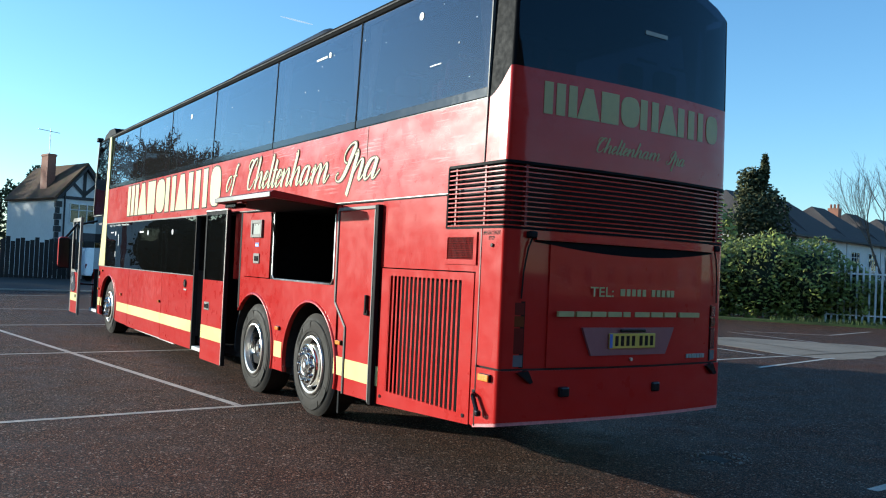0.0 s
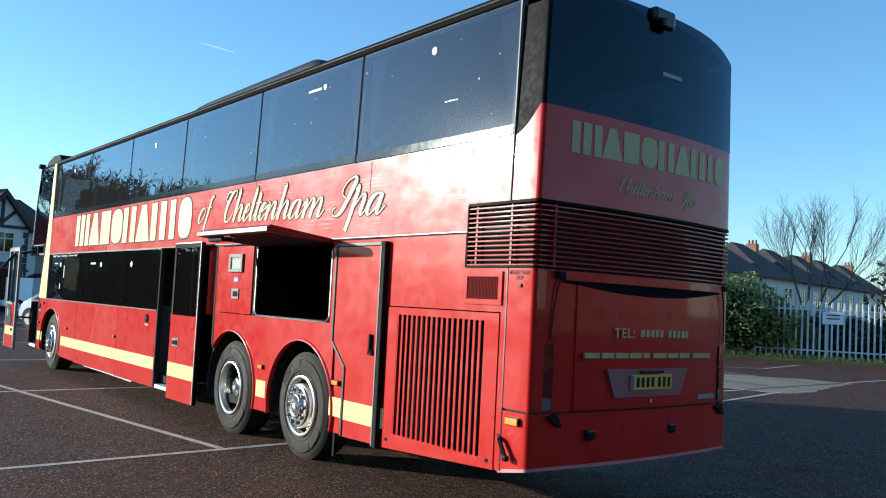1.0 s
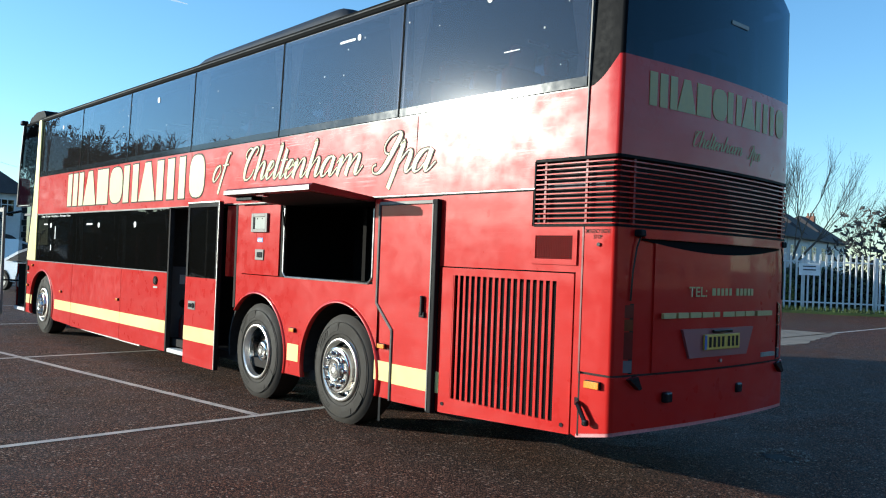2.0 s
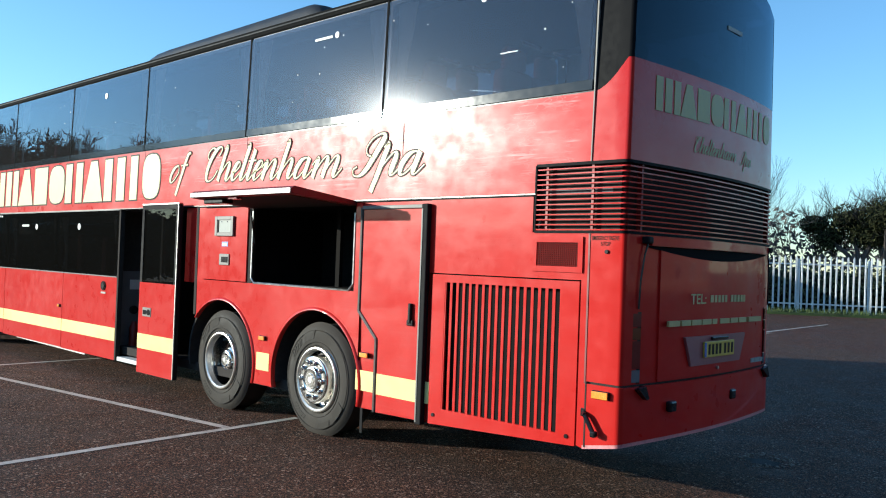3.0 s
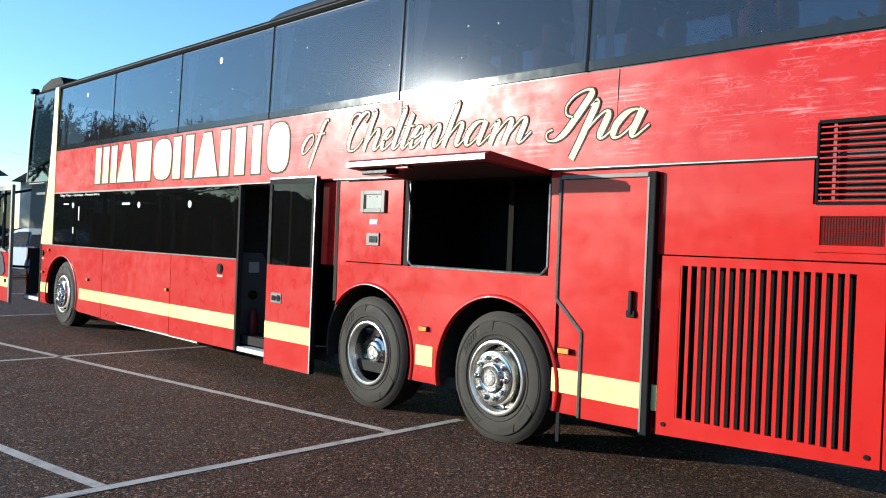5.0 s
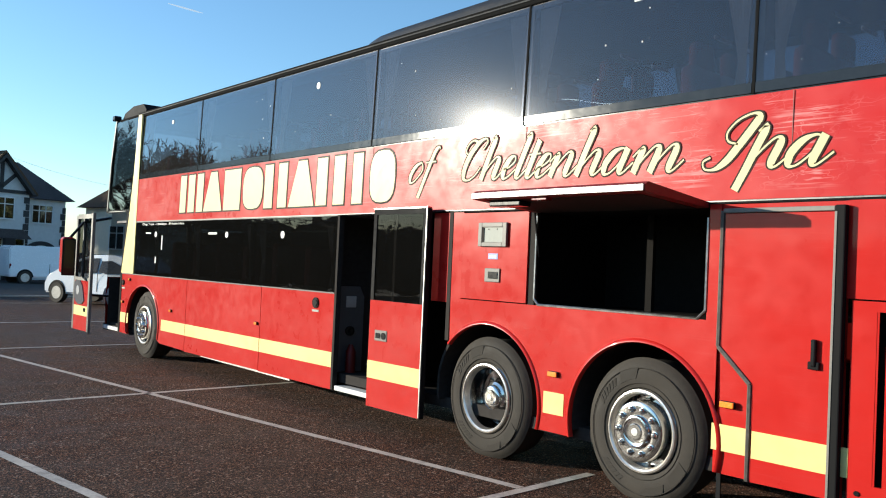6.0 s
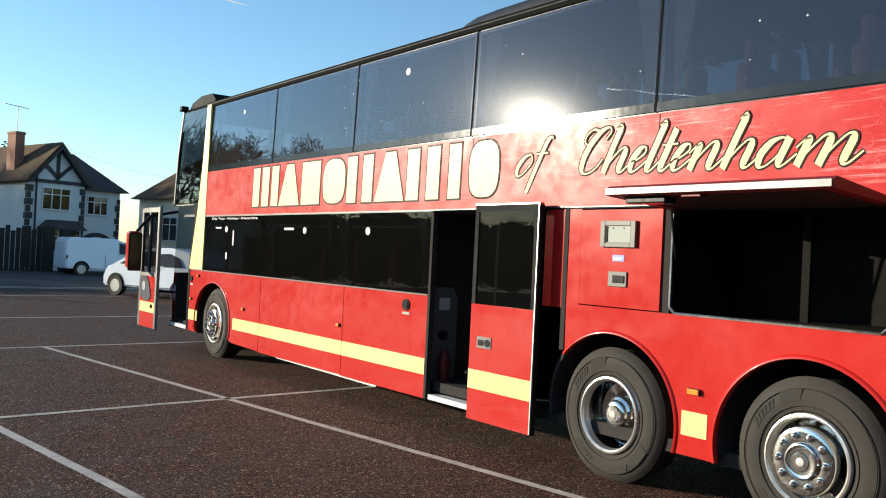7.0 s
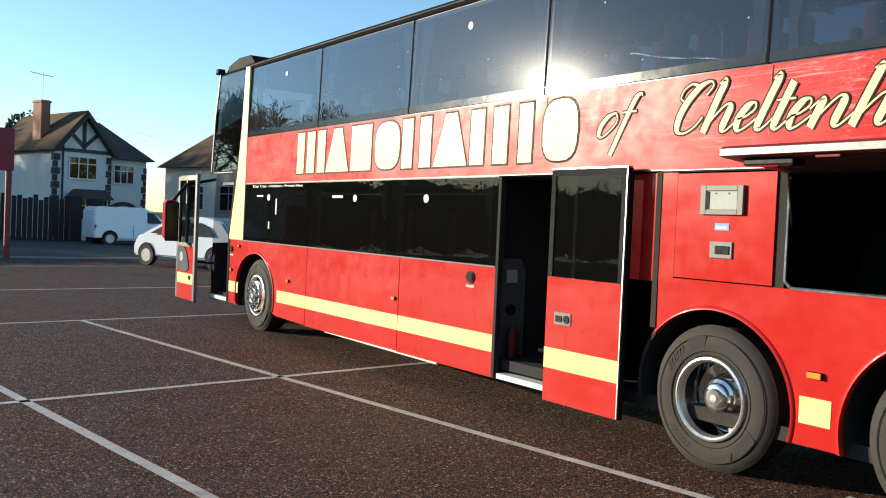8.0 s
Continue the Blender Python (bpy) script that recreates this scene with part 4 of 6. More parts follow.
part("cab_floor", box(B(0.05, W - 0.05, 13.3, 14.6, 0.30, 0.40), 0.45, W - 0.05, 13.3, 14.5, 0.40, 0.75), DARK, coach)
part("dashboard", P([(14.1, 0.75), (14.65, 0.75), (14.62, 1.3), (14.2, 1.2)], "x", 0.5, W - 0.1), DARK, coach)
part("entrance_sill", B(0.0, 0.10, 13.70, 14.45, 0.33, 0.39, 0.005), WHITE, coach)
part("grab_rail", pipe(bmesh.new(), [(0.12, 13.76, 0.8), (0.12, 13.74, 1.6), (0.3, 13.74, 1.9)], 0.016), STEEL, coach)
# front door leaf, swung forward outside the corner
fdoor = part("front_door", box(box(box(box(B(-0.25, -0.20, 14.50, 14.56, 0.25, 2.36), -0.25, -0.20, 15.32, 15.40, 0.25, 2.33), -0.25, -0.20, 14.56, 15.32, 2.27, 2.35), -0.25, -0.20, 14.56, 15.32, 1.16, 1.22), -0.246, -0.20, 14.96, 15.01, 1.22, 2.27), ALU, coach, "open front door leaf with two tall panes")
part("door_pane", B(-0.23, -0.222, 14.56, 15.32, 1.22, 2.27), GLASS_DOOR, fdoor)
part("door_skin", B(-0.248, -0.205, 14.56, 15.32, 0.25, 0.52), RED, fdoor)
part("stripe", B(-0.248, -0.206, 14.56, 15.32, 0.52, 0.70), YEL, fdoor)
part("lower_skin", B(-0.246, -0.207, 14.56, 15.32, 0.70, 1.16), RED, fdoor)
lamp_glass = part("headlamp", P([(14.74, 0.80), (14.86, 0.73), (15.05, 0.72), (15.24, 0.78), (15.31, 0.92), (15.31, 1.10), (15.22, 1.17), (15.0, 1.16), (14.86, 1.06)], "x", -0.262, -0.246), LENS_W, fdoor, "long tapered headlamp")
part("reflector", spun(bmesh.new(), [(0.085, -0.266), (0.07, -0.270), (0.001, -0.264)], (0, 15.10, 0.98), "x", 18), LAMP_W, lamp_glass, smooth=True)
part("corner_lamp", B(-0.258, -0.246, 14.66, 14.76, 0.60, 0.67, 0.008), BLACK, fdoor)
part("rubber_edge", B(-0.252, -0.20, 14.478, 14.50, 0.22, 2.37, 0.006), FRAME, fdoor, "grey door edge")
part("door_arm", pipe(bmesh.new(), [(-0.2, 14.9, 0.9), (0.12, 14.42, 0.9)], 0.02), BLACK, fdoor)
head = part("headlamp", spun(bmesh.new(), [(0.17, -0.02), (0.15, -0.05), (0.08, -0.07), (0.001, -0.075)], (0.13, 14.62, 0.9), "x", 20), LAMP_W, coach, smooth=True)
mirror = part("wing_mirror", B(-0.58, -0.36, 15.02, 15.22, 1.28, 1.93, 0.05), RED, coach, "red wing mirror on a black arm")
part("mirror_face", B(-0.585, -0.36, 14.99, 15.02, 1.24, 1.90, 0.02), BLACK, mirror)
part("mirror_arm", pipe(bmesh.new(), [(0.1, 14.6, 2.3), (-0.25, 15.0, 2.2), (-0.45, 15.1, 1.9)], 0.025), BLACK, mirror)
part("roof_camera", box(B(-0.05, 0.08, 14.30, 14.42, 3.87, 3.95, 0.02), 0.05, 0.1, 14.25, 14.3, 3.86, 3.9), BLACK, coach)

# ---- coach back ----
def rear_path(off=0.0, start=0.245, dx=0.0):
    def corner(r):
        y0 = r - 0.043
        return [(0.0, start + (y0 + 0.05 - start) * k / 5) for k in range(5)] + [(r - r * math.cos(radians(a)), y0 - r * math.sin(radians(a))) for a in range(0, 85, 14)]
    pts = corner(0.035)
    for k in range(1, 8):
        x = 0.12 + (W / 2 - 0.12) * k / 8
        pts.append((x, -0.047 - 0.075 * (1 - ((x - W / 2) / (W / 2 - 0.12)) ** 2)))
    pts.append((W / 2, -0.122))
    far = corner(0.14)
    pts += [(W - x, y) for x, y in (far + pts[len(far):-1])[::-1]]
    out = []
    for i, (x, y) in enumerate(pts):
        a, b = pts[max(i - 1, 0)], pts[min(i + 1, len(pts) - 1)]
        t = Vector((b[0] - a[0], b[1] - a[1])).normalized()
        px = x + t.y * off
        out.append((px + dx * (1 - 2 * px / W), y - t.x * off))
    return out


def rear_band(name, z0, z1, material, off=0.0, thick=0.03, start=0.245, parent=None, label="", part_of=None):
    """A band round the back; z0 and z1 are heights, or functions of the place along it."""
    bm = bmesh.new()
    rows = []
    for o, zz in ((off, z0), (off, z1), (off - thick, z1), (off - thick, z0)):
        row = []
        for i, (x, y) in enumerate(rear_path(o, start)):
            if part_of and not part_of[0] <= i <= part_of[1]:
                continue
            z = zz(x, y) if callable(zz) else zz
            row.append(bm.verts.new((x + lean(z) * (1 - 2 * x / W), y, z)))
        rows.append(row)
    n = len(rows[0])
    for a in range(4):
        ra, rb = rows[a], rows[(a + 1) % 4]
        for k in range(n - 1):
            bm.faces.new((ra[k], ra[k + 1], rb[k + 1], rb[k]))
    bm.faces.new([r[0] for r in rows]), bm.faces.new([r[-1] for r in rows][::-1])
    return part(name, bm, material, parent or coach, label, smooth=True)


NP = len(rear_path())


def top_of_red(x, y):
    e = min(x, W - x)
    return 2.86 + 0.19 * min(1.0, max(0.0, (0.245 - y) / 0.25)) ** 1.6


def top_of_glass(x, y):
    return min(roof_z(min(max(x, 0.03), W - 0.03)) - 0.10, 3.96)


def bumper_z(x, y):
    return 0.45 + 0.055 * min(1.0, max(0.0, (0.245 - y) / 0.3))


rear_band("bumper", bumper_z, 0.885, RED, off=0.012)
# pale pink line along the bumper's lower lip
rear_band("bumper_edge", lambda x, y: bumper_z(x, y) - 0.026, lambda x, y: bumper_z(x, y) - 0.001, PINKEDGE, off=0.010)
rear_band("rear_skin", 0.90, 1.93, RED)
rear_band("vent_backing", 1.93, 2.405, DARK, off=-0.05, thick=0.02, start=0.71)
for k in range(13):
    z = 1.945 + 0.0358 * k
    rear_band("vent_slat", z, z + 0.009, RED, off=0.004, thick=0.018, start=0.71)
for x in (0.18, W - 0.18):
    part("vent_post", B(x - 0.012, x + 0.012, -0.055, -0.02, 1.93, 2.40), DEEPRED, coach)
part("vent_post", B(0.012, 0.03, 0.23, 0.25, 1.93, 2.40), DEEPRED, coach)
part("vent_post", B(0.012, 0.03, 0.62, 0.64, 1.93, 2.40), DEEPRED, coach)
rear_band("vent_rim", 2.40, 2.42, BLACKP, off=0.006, start=0.72)
rear_band("vent_rim", 1.925, 1.94, BLACKP, off=0.006, start=0.72)
part("vent_end", B(-0.006, 0.03, 0.71, 0.73, 1.93, 2.41, 0.006), BLACKP, coach)
rear_band("rear_upper_skin", 2.42, top_of_red, RED)
rear_band("rear_window", top_of_red, top_of_glass, GLASS_REAR, off=-0.002, thick=0.008, part_of=(10, NP - 11))
rear_band("rear_pillar", top_of_red, top_of_glass, BLACKP, off=0.0, thick=0.04, part_of=(0, 10))
rear_band("rear_pillar", top_of_red, top_of_glass, BLACKP, off=0.0, thick=0.04, part_of=(NP - 11, 99))
part("pillar_trim", P([(0.247, 2.42), (0.255, 2.42), (0.240, 3.84), (0.226, 3.84)], "x", -0.004, 0.06), FRAME, coach)
part("corner_seam", B(-0.004, 0.01, 0.236, 0.25, 0.44, 1.93), DEEPRED, coach)
# boot lid, lamps, plate recess
lid = rear_band("boot_lid", lambda x, y: 0.905, lambda x, y: 1.84 - 0.03 * (1 - ((x - W / 2) / 1.1) ** 2), RED, off=0.012, thick=0.02, part_of=(13, NP - 14))
# black band laid over the lid stands for the shaded gap
rear_band("lid_shadow_gap", lambda x, y: 1.846 - 0.075 * max(0.06, 1 - ((x - W / 2) / 1.02) ** 2), 1.852, POD, off=0.0135, thick=0.01, part_of=(12, NP - 13))
rear_band("bumper_gap", 0.885, 0.90, DARK, off=-0.004)
rear_band("lid_lip", 1.855, 1.915, RED, off=0.034, part_of=(12, NP - 13))
for s in (0, 1):
    def X(x):
        return W - x if s else x
    a, b = sorted((X(0.075 + 0.045 * s), X(0.205 + 0.035 * s)))
    lampb = part("rear_lamp", P([(a, -0.03), (b, -0.065) if not s else (b, -0.03), (b, 0.0), (a, 0.0)] if not s else [(a, -0.065), (b, -0.03), (b, 0.0), (a, 0.0)], "z", 0.905, 1.40), BLACK, coach, "tall dark red rear lamp cluster")
    for z0, z1, m in ((0.915, 1.00, LENS_W), (1.01, 1.20, LENS_R), (1.21, 1.29, LENS_A), (1.30, 1.39, LENS_R)):
        part("lens", P([(a + 0.012, -0.042), (b - 0.012, -0.072), (b - 0.012, -0.02), (a + 0.012, -0.02)] if not s else [(a + 0.012, -0.072), (b - 0.012, -0.042), (b - 0.012, -0.02), (a + 0.012, -0.02)], "z", z0, z1), m, lampb)
    seam = [(X(x), y, z) for x, y, z in ((0.235, -0.085, 1.875), (0.200, -0.078, 1.79), (0.172, -0.070, 1.62), (0.162, -0.066, 1.42))]
    part("lid_seam", pipe(bmesh.new(), seam, 0.007, 6), BLACK, coach)
    xm = X(0.225)
    part("rear_hinge", B(xm - 0.035, xm + 0.035, -0.115, -0.05, 1.865, 1.915, 0.012), RUBBER, coach)
    part("bumper_latch", P([(xm - 0.09, 0.87), (xm + 0.02, 0.79), (xm + 0.05, 0.80), (xm, 0.89)], "y", -0.11, -0.06), BLACK, coach)
recess = part("plate_recess", P([(0.72, 1.21), (1.76, 1.21), (1.66, 0.99), (0.82, 0.99)], "y", -0.142, -0.12), SILVER_PINK, coach, "faded tapered number plate surround")
plate = part("number_plate", B(1.0, 1.52, -0.158, -0.142, 1.045, 1.165, 0.004), PLATE_Y, coach, "yellow number plate")
part("plate_edge", B(1.0, 1.03, -0.160, -0.157, 1.05, 1.16), BLUE, plate)
for k in range(7):
    x = 1.06 + 0.062 * k + (0.025 if k > 3 else 0)
    part("plate_bar", B(x, x + 0.035, -0.160, -0.157, 1.065, 1.145), BLACK, plate)
part("plate_lamp", B(1.12, 1.4, -0.165, -0.145, 1.175, 1.20, 0.006), BLACK, recess)
for x, y in ((0.52, 0.72), (1.52, 0.72)):
    part("bumper_socket", B(x + 0.0, x + 0.09, -0.15, -0.10, 0.68, 0.76, 0.015), BLACK, coach)
part("boot_lock", spun(bmesh.new(), [(0.014, -0.15), (0.014, -0.12)], (1.26, 0, 0.955), "y", 12), STEEL, coach)
# corner bumper: lamp, tow hook
marker(0.10, 0.82, 0.14, 0.06, -0.03)
part("bumper_seam", B(-0.014, 0.0, 0.22, 0.232, 0.44, 0.90), DARK, coach)
hook = part("bumper_hook", pipe(bmesh.new(), [(-0.005, 0.24, 0.685), (-0.045, 0.205, 0.672), (-0.052, 0.135, 0.565)], 0.017, 8), BLACK, coach, "black tow hook handle")
part("hook_knob", B(-0.072, -0.03, 0.105, 0.15, 0.53, 0.575, 0.012), BLACK, hook)
part("hook_plate", B(-0.016, -0.004, 0.222, 0.262, 0.655, 0.712, 0.005), BLACK, hook)
part("stop_button", spun(bmesh.new(), [(0.014, -0.012), (0.014, 0.01)], (0, 0.10, 1.80), n=12), BLACK, coach)
words("lettering", "EMERGENCY ENGINE", OUTLINE, coach, on_side(0.222, 1.878, -0.001), 0.215, 0.03, weight=0.01)
words("lettering", "STOP", OUTLINE, coach, on_side(0.15, 1.84, -0.001), 0.075, 0.028, weight=0.01)


def ry(x):
    return -0.047 - 0.075 * (1 - ((x - W / 2) / (W / 2 - 0.12)) ** 2)


# wording on the back: the operator's word as plain shapes
# deeper tone than the cream vinyl of the side
REARVINYL = mat("rear_vinyl", (0.44, 0.38, 0.15), 0.5, var=0.1)
x = 0.29
for kind, w in SHAPES:
    w *= 0.40
    for shape in plain_shapes(kind):
        bm = bmesh.new()
        front = [bm.verts.new((x + w * u, ry(x + w * u) - 0.004, 2.755 + 0.22 * v)) for u, v in shape]
        back = [bm.verts.new((p.co.x, p.co.y + 0.004, p.co.z)) for p in front]
        bm.faces.new(front), bm.faces.new(back[::-1])
        for k in range(len(front)):
            j = (k + 1) % len(front)
            bm.faces.new((front[k], front[j], back[j], back[k]))
        part("word_shape", bm, REARVINYL, coach)
    x += w * 0.97
for text, xa, wd, z in (("Cheltenham", 0.79, 0.74, 2.545), ("Spa", 1.60, 0.25, 2.535)):
    def on_back(u, v, d):
        return Vector((xa + u, ry(xa + u) - d, z + v))
    penned("letter", text, REARVINYL, coach, on_back, wd, 0.056, 0.018, 0.006, depth=0.004)
words("letter", "TEL:", REARVINYL, coach, on_rear(0.79, 1.45, -0.137), 0.25, 0.075, weight=0.01, whole=False)
for a, c in ((1.14, 1.19), (1.21, 1.25), (1.27, 1.31), (1.33, 1.37), (1.39, 1.43), (1.50, 1.54), (1.56, 1.60), (1.62, 1.66), (1.68, 1.72), (1.73, 1.77)):
    part("number_bar", B(a - 0.02, c - 0.02, -0.137, -0.130, 1.46, 1.515), REARVINYL, coach)
for a, c in ((0.47, 0.63), (0.66, 0.80), (0.82, 0.97), (0.99, 1.14), (1.16, 1.24), (1.29, 1.46), (1.48, 1.62), (1.64, 1.78), (1.83, 2.08)):
    part("address_bar", B(a, c, -0.139, -0.118, 1.295, 1.335), REARVINYL, coach)
for k in range(7):
    part("maker_bar", B(1.96 + 0.034 * k, 1.984 + 0.034 * k, -0.118, -0.09, 0.945, 0.98), PALE, coach)
part("window_label", B(1.30, 1.56, -0.126, -0.122, 3.47, 3.50), PALE, coach)
part("rear_camera", box(B(1.12, 1.40, -0.17, -0.06, 3.84, 3.95, 0.03), 1.2, 1.34, -0.2, -0.14, 3.80, 3.88, 0.02), BLACK, coach)

# far side, underside, decks
part("offside_panel", P([(0.24, 0.40), (13.6, 0.30), (14.4, 0.30), (14.4, 1.35), (0.24, 1.35)], "x", W - 0.03, W), RED, coach)
part("offside_panel", P(rect(0.24, 13.4, 2.2, 2.86), "x", W - 0.04, W), RED, coach)
part("offside_windows", P(rect(1.7, 13.3, 1.35, 2.2), "x", W - 0.03, W - 0.01), GLASS_LOW, coach)
part("offside_rear_panel", P(rect(0.24, 1.7, 1.35, 2.2), "x", W - 0.03, W), RED, coach)
part("offside_cab_window", P(rect(13.4, 14.4, 1.35, 3.84), "x", W - 0.03, W - 0.015), GLASS_DOOR, coach)
part("upper_floor", box(B(0.05, W - 0.05, 0.1, 14.2, 2.20, 2.24), 0.35, W - 0.35, 0.3, 14.0, 3.80, 3.84), GREYIN, coach)
part("underframe", box(B(0.10, W - 0.10, 1.9, 14.4, 0.34, 0.44), 0.9, 1.6, 2.4, 13.4, 0.25, 0.34), DARK, coach)
part("axle_beam", box(box(B(0.5, W - 0.5, AX_R - 0.06, AX_R + 0.06, 0.47, 0.6), 0.5, W - 0.5, AX_M - 0.08, AX_M + 0.08, 0.45, 0.6), 0.5, W - 0.5, AX_F - 0.06, AX_F + 0.06, 0.47, 0.6), DARK, coach)
part("under_rail", P([(8.2, 0.255), (10.6, 0.275), (10.6, 0.25), (8.2, 0.23)], "x", 0.03, 0.06), STEEL, coach)

# seats of the upper deck
seat_meshes = []
for k in range(15):
    y = 0.40 + 0.87 * k
    for xa in (0.24, 1.42):
        if not seat_meshes:
            bm = bmesh.new()
            for dx in (0.0, 0.44):
                box(bm, 0.02 + dx, 0.43 + dx, 0.0, 0.14, 2.62, 3.20, 0.05)
                box(bm, 0.09 + dx, 0.36 + dx, 0.02, 0.12, 3.18, 3.38, 0.045)
                box(bm, 0.02 + dx, 0.43 + dx, 0.10, 0.55, 2.60, 2.72, 0.04)
            for f in bm.faces:
                f.smooth = True
            ob = part("coach_seat", bm, SEAT, coach, "dark red high-backed double seat")
            base = part("seat_base", B(0.3, 0.6, 0.15, 0.45, 2.24, 2.6), DARK, ob)
            # pale strip along the top back edge of each headrest
            top_edge = part("seat_piping", box(B(0.10, 0.35, -0.006, 0.004, 3.36, 3.385), 0.54, 0.79, -0.006, 0.004, 3.36, 3.385), CURTAIN, ob)
            seat_meshes = [ob.data, base.data, top_edge.data]
        else:
            ob = part("coach_seat", None, None, coach, mesh=seat_meshes[0])
            part("seat_base", None, None, ob, mesh=seat_meshes[1])
            part("seat_piping", None, None, ob, mesh=seat_meshes[2])
        ob.matrix_basis = Matrix.Translation((xa, y, 0))


# wheels
def wheel(cy, deep, side=0, WZ=0.505, WR=0.51):
    sgn = -1 if side else 1
    x0 = W - 0.03 if side else 0.03

    def turn(prof, n=44):
        return spun(bmesh.new(), [(r, x0 + sgn * d) for r, d in prof], (0, cy, WZ), "x", n, cap=False)
    ty = part("tyre", turn([(0.30, 0.035), (0.315, 0.012), (0.36, 0.0), (0.44, 0.004), (0.49, 0.018), (0.515, 0.04), (0.53, 0.052), (WR, 0.075), (WR, 0.27), (0.50, 0.31), (0.30, 0.31)], 56), TYRE, coach, smooth=True)
    bm2 = bmesh.new()
    for r in (0.345, 0.455):
        spun(bm2, [(r - 0.004, x0 + sgn * 0.001), (r, x0 - sgn * 0.003), (r + 0.004, x0 + sgn * 0.001)], (0, cy, WZ), "x", 48, cap=False)
    part("sidewall_ridge", bm2, TYRE, ty)
    if deep:
        prof = [(0.30, 0.03), (0.285, 0.018), (0.272, 0.03), (0.262, 0.06), (0.25, 0.20), (0.17, 0.23), (0.17, 0.24)]
        hubp = [(0.20, 0.245), (0.18, 0.225), (0.15, 0.215), (0.145, 0.13), (0.135, 0.105), (0.112, 0.095), (0.105, 0.072), (0.095, 0.065), (0.068, 0.062), (0.062, 0.048), (0.001, 0.046)]
    else:
        prof = [(0.30, 0.03), (0.285, 0.016), (0.272, 0.03), (0.262, 0.07), (0.246, 0.11), (0.226, 0.115), (0.222, 0.08), (0.219, -0.030), (0.214, -0.042), (0.202, -0.047), (0.12, -0.048), (0.11, -0.044)]
        hubp = [(0.121, -0.046), (0.119, -0.060), (0.113, -0.068), (0.104, -0.070), (0.098, -0.066), (0.060, -0.067), (0.055, -0.072), (0.001, -0.073)]
    rim = part("rim", turn(prof), WHEEL, coach, "polished wheel rim", smooth=True)
    part("rim_edge", turn([(0.305, 0.012), (0.298, -0.008), (0.286, -0.012), (0.272, -0.002), (0.262, 0.05)]), DISH, rim, smooth=True)
    part("hub", turn(hubp), WHEEL, rim, smooth=True)
    cap_x = x0 + sgn * (0.043 if deep else -0.075)
    part("hub_badge", spun(bmesh.new(), [(0.027, cap_x + sgn * 0.004), (0.027, cap_x), (0.001, cap_x - sgn * 0.001)], (0, cy, WZ), "x", 20), STEEL, rim)
    # raised dark panels and lettering bars on the sidewall
    for a0, a1, r0, r1 in ((58, 80, 0.375, 0.455), (205, 228, 0.37, 0.45), (238, 262, 0.40, 0.45), (22, 52, 0.385, 0.435), (292, 322, 0.385, 0.43)):
        n = max(2, int((a1 - a0) / 6)) if not 15 < a0 < 55 and a0 < 290 else 1
        steps = 1 if n > 1 else 6
        for j in range(steps):
            b0 = a0 + (a1 - a0) * j / steps
            b1 = a1 if steps == 1 else b0 + (a1 - a0) / steps * 0.68
            ins, outs = [(cy + r0 * math.cos(radians(b0 + (b1 - b0) * q / 5)), WZ + r0 * math.sin(radians(b0 + (b1 - b0) * q / 5))) for q in range(6)], [(cy + r1 * math.cos(radians(b0 + 4 + (b1 - b0) * q / 5)), WZ + r1 * math.sin(radians(b0 + 4 + (b1 - b0) * q / 5))) for q in range(6)]
            lo, hi = sorted((x0 - sgn * 0.0012, x0 + sgn * 0.012))
            part("sidewall_panel", P(ins + outs[::-1], "x", lo, hi), SIDEWALL, ty)
    nr, nx = (0.205, 0.225) if deep else (0.163, -0.047)
    nut = None
    for k in range(10):
        a = 2 * math.pi * k / 10
        if nut is None:
            g = bmesh.new()
            spun(g, [(0.027, 0.0), (0.027, -sgn * 0.004), (0.0225, -sgn * 0.005), (0.0215, -sgn * 0.020), (0.015, -sgn * 0.030), (0.001, -sgn * 0.033)], (0, 0, 0), "x", 12)
            o = part("wheel_nut", g, WHEEL, rim, smooth=True)
            nut = o.data
        else:
            o = part("wheel_nut", None, None, rim, mesh=nut)
        o.matrix_basis = Matrix.Translation((x0 + sgn * nx, cy + nr * math.cos(a), WZ + nr * math.sin(a)))
    if not deep:
        for k in range(10):
            a = 2 * math.pi * (k + 0.5) / 10
            part("rim_slot", spun(bmesh.new(), [(0.013, x0 + sgn * 0.104), (0.013, x0 + sgn * 0.12)], (0, cy + 0.232 * math.cos(a), WZ + 0.232 * math.sin(a)), "x", 10), DARK, rim)


for side in (0, 1):
    wheel(3.187, False, side), wheel(4.88, True, side), wheel(13.01, False, side)


# true proportions of the body along its length and in height
LONG = ((-0.3, -0.41), (0.0, -0.11), (0.71, 0.61), (2.56, 2.565), (5.59, 5.61), (7.30, 7.37), (12.68, 13.01), (13.10, 13.53), (15.40, 15.83))
HIGH = ((0.0, 0.0), (0.53, 0.505), (1.345, 1.293), (2.20, 2.140), (2.41, 2.350), (2.87, 2.852), (3.83, 3.872), (4.06, 4.140))


def settle(v, steps):
    for (a0, b0), (a1, b1) in zip(steps, steps[1:]):
        if v <= a1 or a1 == steps[-1][0]:
            return b0 + (v - a0) * (b1 - b0) / (a1 - a0)


